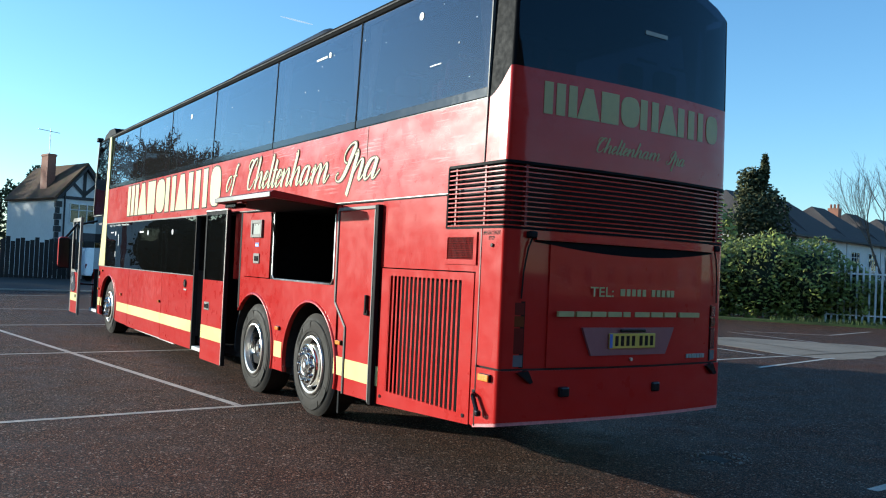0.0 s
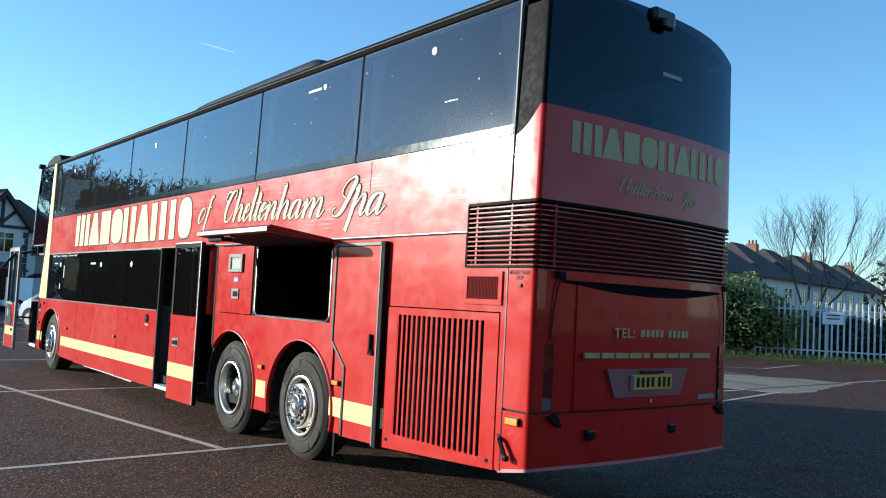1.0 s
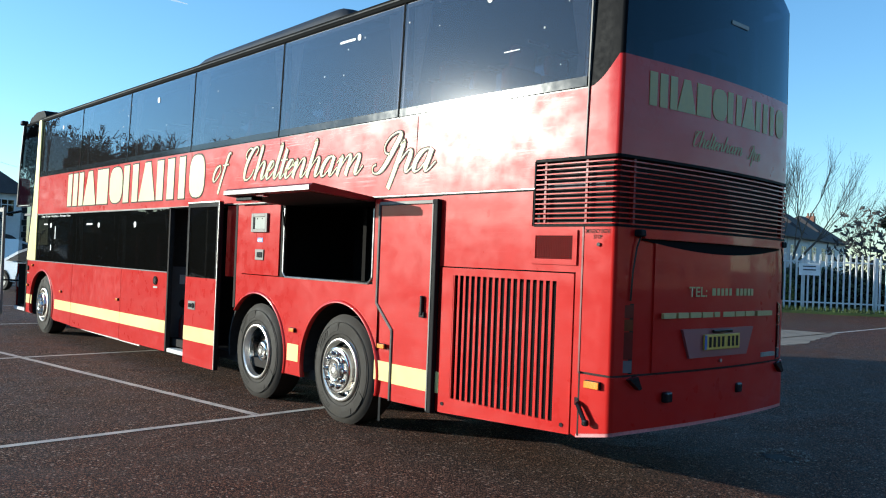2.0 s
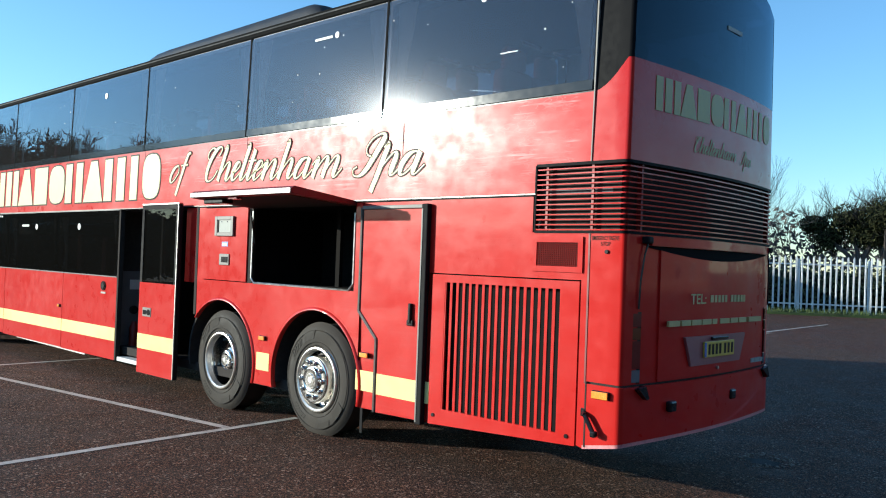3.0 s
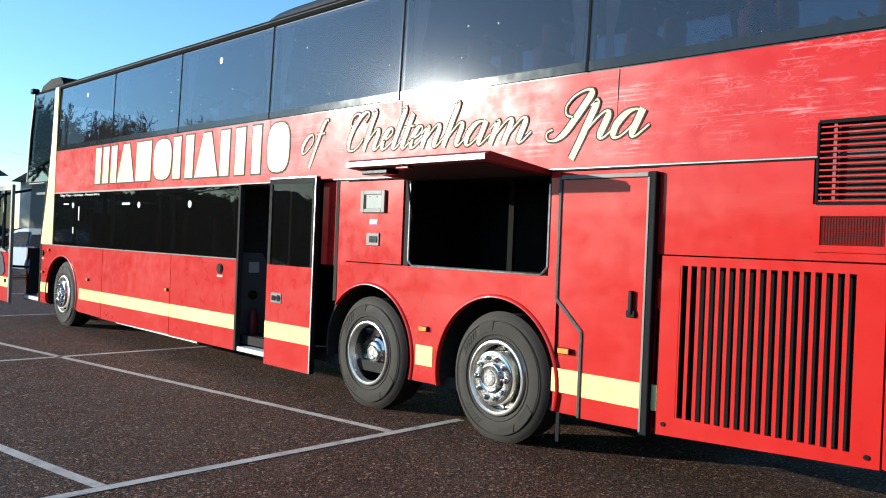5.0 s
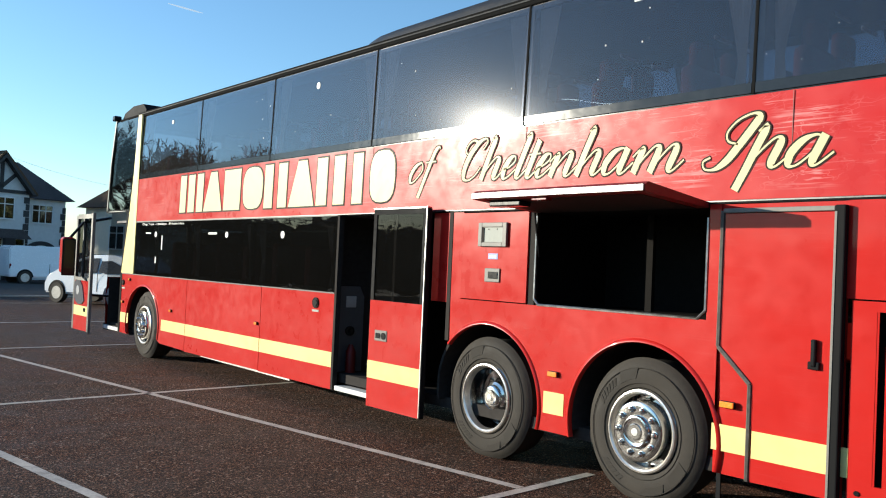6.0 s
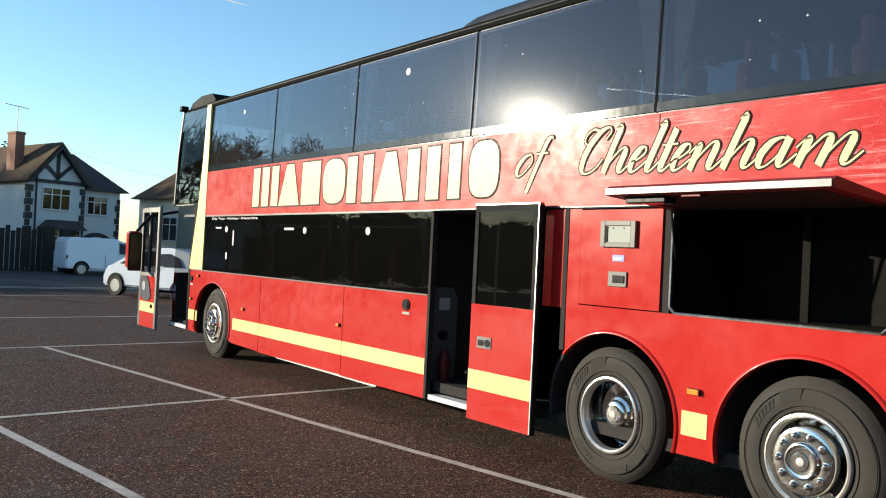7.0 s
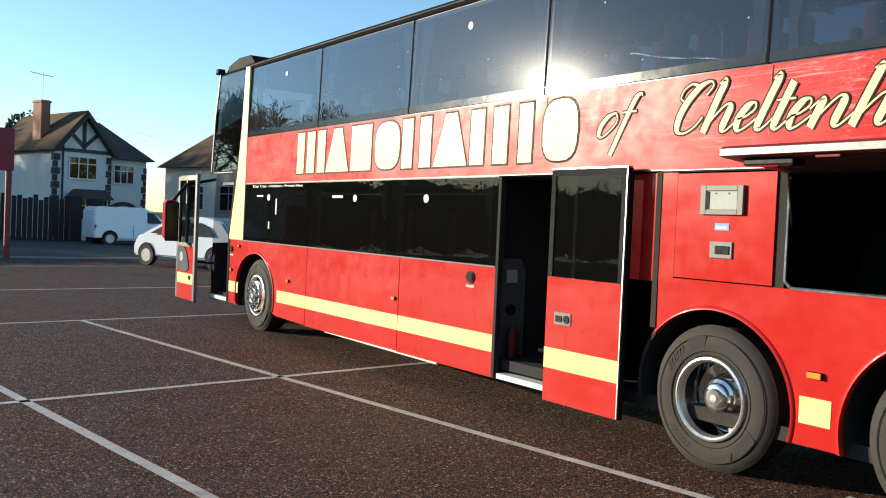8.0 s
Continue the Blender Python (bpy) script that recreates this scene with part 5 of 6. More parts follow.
settled = set()
for ob in coach.children_recursive:
    top = ob
    while top.parent is not coach:
        top = top.parent
    if top.name.split(".")[0] in ("tyre", "rim"):
        continue
    m = ob.matrix_basis
    if m.translation.length:
        ob.matrix_basis = Matrix.Translation((m.translation.x, m.translation.y and settle(m.translation.y, LONG), m.translation.z))
    if ob.data not in settled:
        settled.add(ob.data)
        for v in ob.data.vertices:
            v.co.y, v.co.z = (v.co.y if m.translation.length else settle(v.co.y, LONG)), settle(v.co.z, HIGH)
            v.co.x += 0.012 * max(0.0, v.co.z - 2.85) * (1 - 2 * v.co.x / W)
            v.co.y += 0.07 * v.co.x * min(1.0, max(0.0, 1 - v.co.y / 1.4))


# ---- surroundings ----
RENDER = mat("white_render", (0.62, 0.61, 0.58), 0.85, var=0.08, scale=2, stain=0.15, dirt=(0.55, 0.53, 0.48), bump=0.1)
CREAM = mat("cream_render", (0.72, 0.66, 0.52), 0.85, var=0.08, scale=2)
TILE_B = mat("brown_roof_tile", (0.105, 0.062, 0.038), 0.9, var=0.4, scale=5, stain=0.8, dirt=(0.09, 0.095, 0.03), bump=0.6, bscale=9, spec=0.15)
TILE_G = mat("grey_roof_tile", (0.075, 0.066, 0.064), 0.85, var=0.35, scale=5, bump=0.5, bscale=9, spec=0.15, stain=0.4, dirt=(0.05, 0.045, 0.04))
BRICK = mat("brick", (0.27, 0.12, 0.075), 0.9, var=0.3, scale=6)
TIMBER = mat("black_timber", (0.03, 0.028, 0.028), 0.7)
FENCE = mat("dark_fence", (0.022, 0.018, 0.015), 0.85, var=0.4, scale=4)
GALV = mat("galvanised_steel", (0.70, 0.70, 0.69), 0.55, metal=0.1, var=0.12, scale=5)
BARK = mat("bark", (0.075, 0.06, 0.05), 0.9, var=0.3, scale=6)
TWIG = mat("pale_bark", (0.13, 0.105, 0.085), 0.9, var=0.3, scale=4)
LEAF = mat("laurel_leaf", (0.195, 0.215, 0.045), 0.42, var=0.3, scale=2, island=0.55)
LEAF_D = mat("conifer_leaf", (0.085, 0.088, 0.042), 0.85, spec=0.15, var=0.3, scale=2, island=0.5)
CARW = mat("white_car_paint", (0.80, 0.81, 0.82), 0.25, coat=0.6, var=0.04)
SIGNRED = mat("sign_maroon", (0.22, 0.012, 0.025), 0.45)


def leaves(bm, centre, radii, n, size, seed, flat=0.6, hollow=0.75):
    rnd = random.Random(seed)
    for _ in range(n):
        while True:
            d = Vector((rnd.uniform(-1, 1), rnd.uniform(-1, 1), rnd.uniform(-1, 1)))
            if 0.05 < d.length < 1:
                break
        u = d.normalized()
        k = 1 + 0.22 * noise.noise(Vector((u.x * 2.3 + seed, u.y * 2.3, u.z * 2.3)))
        r = (hollow + (1 - hollow) * rnd.random() ** 0.6) * k
        c = Vector(centre) + Vector((u.x * radii[0], u.y * radii[1], u.z * radii[2])) * r
        t = Vector((rnd.uniform(-1, 1), rnd.uniform(-1, 1), rnd.uniform(-1, 1))).normalized()
        w = t.orthogonal().normalized() * size * 0.28
        t = t * size * rnd.uniform(0.6, 1.2)
        v = [bm.verts.new(c - t * 0.5), bm.verts.new(c + w), bm.verts.new(c + t * 0.5), bm.verts.new(c - w)]
        bm.faces.new(v)
    return bm


def branch(bm, a, d, length, r, depth, rnd, up=0.25, spread=0.7, least=0.0):
    n = 3
    p = Vector(a)
    d = Vector(d).normalized()
    for k in range(n):
        d = (d + Vector((rnd.uniform(-1, 1), rnd.uniform(-1, 1), rnd.uniform(-1, 1))) * 0.18 + Vector((0, 0, up * 0.15))).normalized()
        q = p + d * length / n
        r1 = max(least, r * (1 - 0.14))
        tube(bm, p, q, r, r1, 5 if r > 0.03 else 3)
        p, r = q, r1
        if depth and (k > 0 or depth < 3):
            s = Vector((rnd.uniform(-1, 1), rnd.uniform(-1, 1), rnd.uniform(-0.3, 1))) * spread
            branch(bm, p, d + s, length * rnd.uniform(0.5, 0.75), max(least, r * 0.6), depth - 1, rnd, up, spread, least)
    if depth:
        for _ in range(2):
            s = Vector((rnd.uniform(-1, 1), rnd.uniform(-1, 1), rnd.uniform(-0.4, 0.8))) * spread * 0.8
            branch(bm, p, d + s, length * rnd.uniform(0.6, 0.8), max(least, r * 0.75), depth - 1, rnd, up, spread, least)


def bare_tree(at, height, seed, label, material=None, depth=4, spread=0.7, trunk=0.25, up=0.25, group="", r=None, least=0.0):
    rnd = random.Random(seed)
    t = thing("bare_tree", at, label, "tree", group)
    a = Vector(at)
    r = r or height * 0.022
    top = a + Vector((rnd.uniform(-0.2, 0.2), rnd.uniform(-0.2, 0.2), height * trunk))
    part("trunk", tube(bmesh.new(), a, top, r * 1.3, r, 8), material or BARK, t)
    bm = bmesh.new()
    for k in range(4):
        an = 2 * math.pi * (k + rnd.random()) / 4
        branch(bm, top, (math.cos(an) * spread, math.sin(an) * spread, 1.0), height * 0.30, r * 0.62, depth, rnd, up, spread, least)
    part("crown", bm, material or BARK, t)
    return t


def window(parent, m, x, z, w, h, cols=2, bar=0.05, rows=1):
    """A framed window on a wall whose outside looks along -y of m."""
    def go(bm):
        bm.transform(m)
        return bm
    o = part("window", go(B(x, x + w, -0.004, 0.0, z, z + h)), GREYIN, parent)
    part("pane", go(B(x, x + w, -0.02, -0.012, z, z + h)), GLASS_H, o)
    for x0, x1 in ((x - bar, x), (x + w, x + w + bar)):
        part("jamb", go(B(x0, x1, -0.06, 0.02, z - bar, z + h + bar)), WHITE, o)
    part("head", go(B(x, x + w, -0.06, 0.02, z + h, z + h + bar)), WHITE, o)
    part("sill", go(B(x - bar, x + w + bar, -0.10, 0.02, z - bar * 1.6, z - bar * 0.02)), WHITE, o)
    for k in range(1, cols):
        xx = x + w * k / cols
        part("mullion", go(B(xx - bar / 2, xx + bar / 2, -0.05, -0.02, z, z + h)), WHITE, o)
    part("transom", go(B(x, x + w, -0.055, -0.021, z + h * 0.68, z + h * 0.68 + bar)), WHITE, o)
    return o


def go(bm, m):
    bm.transform(m)
    return bm


# mock-Tudor house across the road: local x along its front, y into it
HM = pose(4.2, 48.6, 0, 0, 0, 15) @ Matrix.Diagonal((0.92, 1, 0.875, 1))
house = thing("house", (4.2, 48.6, 0), "white rendered house with black timbered gable and brown tiled roof", "house", rz=15)
def lift(bm):
    """The upper storey stands high and its gable is shallow."""
    for v in bm.verts:
        if v.co.z > 4.7:
            v.co.z = 5.15 + (v.co.z - 4.85) * 0.80
    return bm


part("wall", go(lift(box(B(0, 3.3, 0, 7.0, 0, 5.0), 3.3, 6.0, 0.7, 4.4, 0, 4.95)), HM), RENDER, house)
part("gable", go(lift(P([(0, 5.0), (3.3, 5.0), (1.65, 7.55)], "y", 0.0, 0.3)), HM), RENDER, house)
bm = bmesh.new()
for a, b in (((-0.25, 4.75), (1.65, 7.75)), ((3.55, 4.75), (1.65, 7.75))):
    pts = [a, b, (b[0], b[1] + 0.18), (a[0] - (0.1 if a[0] < 1 else -0.1), a[1] + 0.12)]
    slab(bm, pts, "y", -0.35, 6.9)
part("roof", go(lift(bm), HM), TILE_B, house)
bm = bmesh.new()
for q in ([(-0.05, 4.85), (3.35, 4.85), (3.35, 5.1), (-0.05, 5.1)], [(1.55, 5.1), (1.75, 5.1), (1.75, 7.3), (1.55, 7.3)], [(1.6, 5.15), (1.7, 5.4), (0.85, 6.45), (0.72, 6.25)], [(1.7, 5.15), (1.6, 5.4), (2.45, 6.45), (2.58, 6.25)],
          [(-0.2, 4.8), (0.0, 4.8), (1.65, 7.4), (1.65, 7.7)], [(3.5, 4.8), (3.3, 4.8), (1.65, 7.4), (1.65, 7.7)]):
    slab(bm, q, "y", -0.40 if q[0][0] in (-0.2, 3.5) else -0.06, -0.02)
part("timber_framing", go(lift(bm), HM), TIMBER, house)
for k in range(12):
    w = 0.30 if k % 2 else 0.18
    z0, z1 = 0.2 + 0.4 * k, 0.58 + 0.4 * k
    part("quoin", go(B(-0.03, w, -0.03, w, z0, z1), HM), TIMBER, house)
    part("quoin", go(B(3.3 - w, 3.33, -0.03, 0.1, z0, z1), HM), TIMBER, house)
    if k < 11:
        part("quoin", go(B(6.0 - w, 6.03, 0.67, 0.8, z0, z1), HM), TIMBER, house)
bm = bmesh.new()
v = [bm.verts.new(c) for c in ((2.6, 0.3, 5.0), (6.4, 0.3, 5.0), (6.4, 4.7, 5.0), (2.6, 4.7, 5.0), (2.6, 2.5, 7.3), (4.0, 2.5, 7.3))]
for q in ((0, 1, 5, 4), (1, 2, 5), (2, 3, 4, 5), (3, 0, 4), (3, 2, 1, 0)):
    bm.faces.new([v[i] for i in q])
part("roof", go(bm, HM), TILE_G, house, "grey hipped side roof")
part("chimney", go(box(B(0.22, 0.74, 2.0, 2.9, 5.0, 8.2), 0.18, 0.78, 1.95, 2.95, 8.05, 8.16), HM), BRICK, house)
part("aerial", go(pipe(pipe(bmesh.new(), [(0.5, 2.45, 8.1), (0.5, 2.45, 9.9)], 0.025), [(-0.3, 2.45, 9.8), (1.1, 2.45, 9.7)], 0.02), HM), STEEL, house)
part("downpipe", go(pipe(bmesh.new(), [(0.45, -0.06, 0.2), (0.45, -0.06, 6.0)], 0.05), HM), TIMBER, house)
window(house, HM, 0.85, 3.65, 1.55, 1.2, 3), window(house, HM @ Matrix.Translation((0, 0.7, 0)), 3.95, 3.55, 1.2, 1.05, 3), window(house, HM, 1.2, 1.25, 1.9, 1.15, 3)
part("bay_canopy", go(P([(0.55, 2.45), (3.15, 2.45), (2.6, 3.0), (1.1, 3.0)], "y", -0.75, -0.02), HM), TILE_G, house)
arch = part("porch_arch", go(P(arc(4.55, 1.15, 1.25, 180, 0, 16) + [(5.8, 0.0), (5.55, 0.0)] + arc(4.55, 1.15, 1.0, 0, 180, 16) + [(3.55, 0.0), (3.30, 0.0)], "y", 0.55, 0.70), HM), TIMBER, house)
part("porch_door", go(P(arc(4.55, 1.15, 1.0, 180, 0, 16) + [(5.55, 0.0), (3.55, 0.0)], "y", 0.62, 0.69), HM), WHITE, arch)
for k in range(4):
    part("pane", go(B(3.75 + 0.43 * k, 4.05 + 0.43 * k, 0.60, 0.62, 0.55, 1.8 - 0.28 * (k in (0, 3))), HM), GLASS_H, arch)

# pale house with a brown roof beyond the coach's front
H2 = pose(11.65, 54.6, 0, 0, 0, -75)
cottage = thing("house", (11.65, 54.6, 0), "cream house with a brown tiled roof", "house", rz=-75)
part("wall", go(B(0, 9, 0, 7, 0, 4.4), H2), CREAM, cottage)
bm = bmesh.new()
v = [bm.verts.new(c) for c in ((-0.4, -0.4, 4.3), (9.4, -0.4, 4.3), (9.4, 7.4, 4.3), (-0.4, 7.4, 4.3), (3.4, 3.5, 7.9), (6.0, 3.5, 7.9))]
for q in ((0, 1, 5, 4), (1, 2, 5), (2, 3, 4, 5), (3, 0, 4), (3, 2, 1, 0)):
    bm.faces.new([v[i] for i in q])
part("roof", go(bm, H2), TILE_B, cottage)
window(cottage, H2, 2.6, 1.9, 1.4, 1.3), window(cottage, H2, 5.6, 1.9, 1.6, 1.3)

# dark board fence before the house, its piers
bfence = thing("board_fence", (2.6, 46.6, 0), "dark weathered board fence along the road", "fence")
bm = None
for k in range(46):
    x = -6.0 + 0.235 * k
    if x > 4.55:
        break
    h = 2.02 + 0.10 * (k % 3) - 0.05 * (k % 2)
    part("board", B(x, x + 0.21, 46.6 + 0.008 * (k % 2), 46.64 + 0.008 * (k % 2), 0.0, h), FENCE, bfence)
part("post", B(4.6, 5.1, 46.4, 46.9, 0, 2.25, 0.03), FENCE, bfence)
part("post", B(5.4, 5.9, 46.4, 46.9, 0, 2.15, 0.03), FENCE, bfence)

# red sign board on posts
sign = thing("sign_board", (-0.6, 31.0, 0), "maroon sign board on red posts", "sign")
part("board", B(-4.4, -0.42, 30.95, 31.05, 2.72, 4.03, 0.02), SIGNRED, sign)
for x in (-4.1, -0.56):
    part("post", B(x - 0.08, x + 0.08, 30.93, 31.07, 0, 2.72), mat("sign_post", (0.20, 0.03, 0.03), 0.5), sign)
words("lettering", "PORT", WHITE, sign, on_rear(-1.46, 3.30, 30.94), 0.58, 0.22, weight=0.02)


def car(at, rz, label, van=False):
    m = pose(*at, 0, 0, rz)
    c = thing("van" if van else "car", at, label, "van" if van else "car", rz=rz)
    L, H = (4.3, 1.75) if van else (4.1, 1.46)
    if van:
        prof = [(0, 0.35), (0, 1.65), (0.15, 1.78), (2.3, 1.80), (2.75, 1.62), (3.35, 1.08), (4.1, 0.90), (4.3, 0.65), (4.3, 0.3)]
    else:
        prof = [(0.05, 0.3), (0.0, 0.8), (0.2, 1.1), (0.6, 1.45), (1.4, 1.56), (2.3, 1.54), (2.9, 1.35), (3.55, 1.02), (3.95, 0.86), (4.08, 0.6), (4.06, 0.3)]
    bm = P(prof, "y", -0.84, 0.84)
    for v in bm.verts:
        if v.co.z > 0.95:
            v.co.y *= 1 - 0.22 * (v.co.z - 0.95) / 0.6 * (0.5 if van else 1)
    bmesh.ops.bevel(bm, geom=bm.edges[:], offset=0.05, segments=2, affect="EDGES")
    part("body", go(bm, m), CARW, c, smooth=True)
    if van:
        wins = [[(2.45, 1.08), (3.2, 1.08), (2.75, 1.55), (2.45, 1.6)]]
    else:
        wins = [[(0.75, 1.0), (1.75, 1.0), (1.75, 1.36), (1.35, 1.38), (0.95, 1.25)], [(1.85, 1.0), (3.35, 1.0), (2.85, 1.26), (2.3, 1.43), (1.85, 1.45)]]
    for s in (-1, 1):
        for wn in wins:
            bm = bmesh.new()
            f = slab(bm, wn, "y", 0.845, 0.855)
            for v in bm.verts:
                z = v.co.z
                v.co.y = s * (v.co.y - (0.22 * max(0, z - 0.95) / 0.6 * (0.5 if van else 1)) * 0.84)
            part("side_window", go(bm, m), BLACK, c)
        for wx in (0.7, L - 0.62):
            w = part("wheel", go(spun(bmesh.new(), [(0.19, s * 0.86), (0.31, s * 0.87), (0.32, s * 0.70), (0.30, s * 0.66)], (wx, 0, 0.32), "y", 24), m), TYRE, c, smooth=True)
            part("rim", go(spun(bmesh.new(), [(0.20, s * 0.865), (0.16, s * 0.84), (0.05, s * 0.86), (0.001, s * 0.865)], (wx, 0, 0.32), "y", 20), m), STEEL, w, smooth=True)
            part("wheel_arch", go(P(arc(wx, 0.34, 0.37, 0, 180, 14), "y", s * 0.846 - 0.004, s * 0.846 + 0.004), m), RUBBER, c)
        part("door_seam", go(B(1.78, 1.80, s * 0.844 - 0.003, s * 0.844 + 0.003, 0.42, 0.98), m), RUBBER, c)
        part("lamp", go(B(L - 0.25, L - 0.02, s * 0.6 - 0.14, s * 0.6 + 0.14, 0.62, 0.78, 0.03), m), LAMP_W, c)
        part("tail_lamp", go(B(0.02, 0.1, s * 0.7 - 0.1, s * 0.7 + 0.1, 0.72, 0.95, 0.02), m), LAMP_R, c)
    part("windscreen", go(P([(2.35, 1.52), (2.9, 1.34), (3.5, 1.04), (3.52, 1.07), (2.92, 1.38), (2.37, 1.56)] if not van else [(2.75, 1.60), (3.3, 1.10), (3.34, 1.13), (2.78, 1.65)], "y", -0.62, 0.62), m), BLACK, c)
    return c


car((5.25, 25.7, 0), 116, "white hatchback car parked on the asphalt")
car((4.75, 43.6, 0), 6, "white panel van parked before the house", van=True)

# evergreen clump behind the house
clump = thing("evergreen_tree", (6.1, 69.2, 0), "dark evergreen tree behind the house", "tree")
part("trunk", tube(bmesh.new(), (6.1, 69.2, 0), (6.1, 69.2, 5), 0.3, 0.15, 8), BARK, clump)
part("crown", leaves(leaves(bmesh.new(), (6.1, 69.2, 4.7), (1.9, 1.9, 3.4), 2600, 0.36, 11), (4.3, 70, 4.0), (1.7, 1.7, 2.7), 1800, 0.36, 12), LEAF_D, clump)
single("pavement", B(-40, 40, 31.6, 46.3, 0.0, 0.05), mat("dark_tarmac", (0.075, 0.066, 0.058), 0.9, var=0.25, scale=4, bump=0.3, bscale=40, spec=0.1), "dark worn tarmac apron before the houses", "pavement", kind="structure")
single("kerb", B(-40, 40, 31.45, 31.6, 0.0, 0.06, 0.01), CONCRETE, "low pale concrete kerb", "kerb", kind="structure")

# ---- right-hand boundary ----
# palisade fence: pales with pointed tops on two rails
FX0, FY0, FDIR = 28.3, 16.9, Vector((0.58, -0.815, 0))
fence = thing("palisade_fence", (FX0, FY0, 0), "pale galvanised palisade fence", "fence")
FM = Matrix.Translation((FX0, FY0, 0)) @ Matrix.Rotation(math.atan2(FDIR.y, FDIR.x), 4, "Z")
pale = None
for k in range(62):
    if pale is None:
        bm = P([(0, -0.012), (0.02, -0.045), (0.04, -0.02), (0.06, -0.045), (0.08, -0.012)], "z", 0.10, 2.36)
        for v in bm.verts:
            if v.co.z > 2.3:
                v.co.z += 0.07 - 2.2 * abs(v.co.x - 0.04)
        o = part("pale", bm, GALV, fence)
        pale = o.data
    else:
        o = part("pale", None, None, fence, mesh=pale)
    o.matrix_basis = FM @ Matrix.Translation((0.225 * k, 0, 0))
for z in (0.40, 2.05):
    part("rail", go(B(0, 14.0, -0.012, 0.03, z, z + 0.06), FM), GALV, fence)
for k in range(6):
    part("post", go(B(2.75 * k, 2.75 * k + 0.1, 0.03, 0.12, 0, 2.3), FM), GALV, fence)
notice = thing("notice_board", tuple(FM @ Vector((2.6, -0.05, 1.5))), "white notice on the palisade fence", "sign")
part("board", go(B(2.6, 3.4, -0.05, -0.034, 1.52, 2.02), FM), mat("notice_white", (0.85, 0.85, 0.84), 0.5), notice)
for z in (1.86, 1.72):
    part("text_bar", go(B(2.75, 3.25, -0.056, -0.05, z, z + 0.05), FM), GREYIN, notice)
brush = thing("scrub", (33, 14, 0), "low dark scrub behind the fence", "scrub", kind="stuff")
bm, core = bmesh.new(), bmesh.new()
for k in range(13):
    c = FM @ Vector((0.5 + 1.15 * k, 1.6, 0))
    leaves(bm, (c.x, c.y, 0.95), (1.0, 1.0, 1.15 + 0.2 * math.sin(k * 1.9)), 700, 0.22, 400 + k, hollow=0.4)
    # solid in a near-black colour, for the shade deep inside the scrub
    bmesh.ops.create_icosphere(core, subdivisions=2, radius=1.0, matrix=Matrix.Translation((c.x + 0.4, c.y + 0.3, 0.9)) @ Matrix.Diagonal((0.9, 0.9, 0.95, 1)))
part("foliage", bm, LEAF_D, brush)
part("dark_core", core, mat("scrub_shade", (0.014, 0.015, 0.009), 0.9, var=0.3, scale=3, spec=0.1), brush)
# low edging and rough grass before it
single("verge", go(P([(-14, -1.1), (14, -1.1), (14, 0.4), (-14, 0.4)], "z", 0.0, 0.10), FM), GRASS, "rough grass verge along the fence", "verge", kind="structure")
bm = bmesh.new()
rnd = random.Random(5)
for k in range(2600):
    x, y = rnd.uniform(-2, 12.5), -rnd.random() * 1.1
    h = rnd.uniform(0.06, 0.26)
    a = rnd.uniform(0, 6.28)
    v = [bm.verts.new(c) for c in ((x, y, 0.09), (x + 0.03 * math.cos(a), y + 0.03 * math.sin(a), 0.09), (x + rnd.uniform(-0.06, 0.06), y + rnd.uniform(-0.06, 0.06), 0.09 + h))]
    bm.faces.new(v)
single("grass_tufts", go(bm, FM), GRASS, "long rough grass blades on the verge", "grass", kind="stuff")

# worn concrete apron in the asphalt before the fence, low edging under the hedge
rnd = random.Random(9)
edge = ((16.5, 11.4), (17.6, 10.0), (18.6, 8.9), (18.8, 7.6), (16.4, 6.9), (14.6, 6.3), (13.4, 6.2), (13.1, 7.4), (13.6, 9.5), (14.8, 11.6))
bm = bmesh.new()
pts = []
for (x0, y0), (x1, y1) in zip(edge, edge[1:] + edge[:1]):
    for k in range(6):
        pts.append((x0 + (x1 - x0) * k / 6 + rnd.uniform(-0.05, 0.05), y0 + (y1 - y0) * k / 6 + rnd.uniform(-0.05, 0.05)))
slab(bm, pts, "z", 0.0, 0.004)
single("concrete_patch", bm, mat("worn_concrete", (0.27, 0.225, 0.175), 0.9, var=0.2, scale=3, stain=0.5, dirt=(0.15, 0.12, 0.095), bump=0.3, bscale=40, spec=0.1), "pale worn concrete patch let into the asphalt", "pavement", kind="structure")
for a, b in (((13.1, 7.64), (13.3, 6.35)), ((13.7, 6.5), (9.9, 5.45)), ((19.2, 13.4), (21.4, 11.9)), ((21.4, 11.9), (25.6, 13.2))):
    a, b = Vector((*a, 0.008)), Vector((*b, 0.008))
    q = Vector((a.y - b.y, b.x - a.x, 0)).normalized() * 0.05
    bm = bmesh.new()
    bm.faces.new([bm.verts.new(p) for p in (a - q, b - q, b + q, a + q)])
    single("bay_line", bm, PAINT, "worn white painted parking bay line", "road marking", "bay lines", "structure")
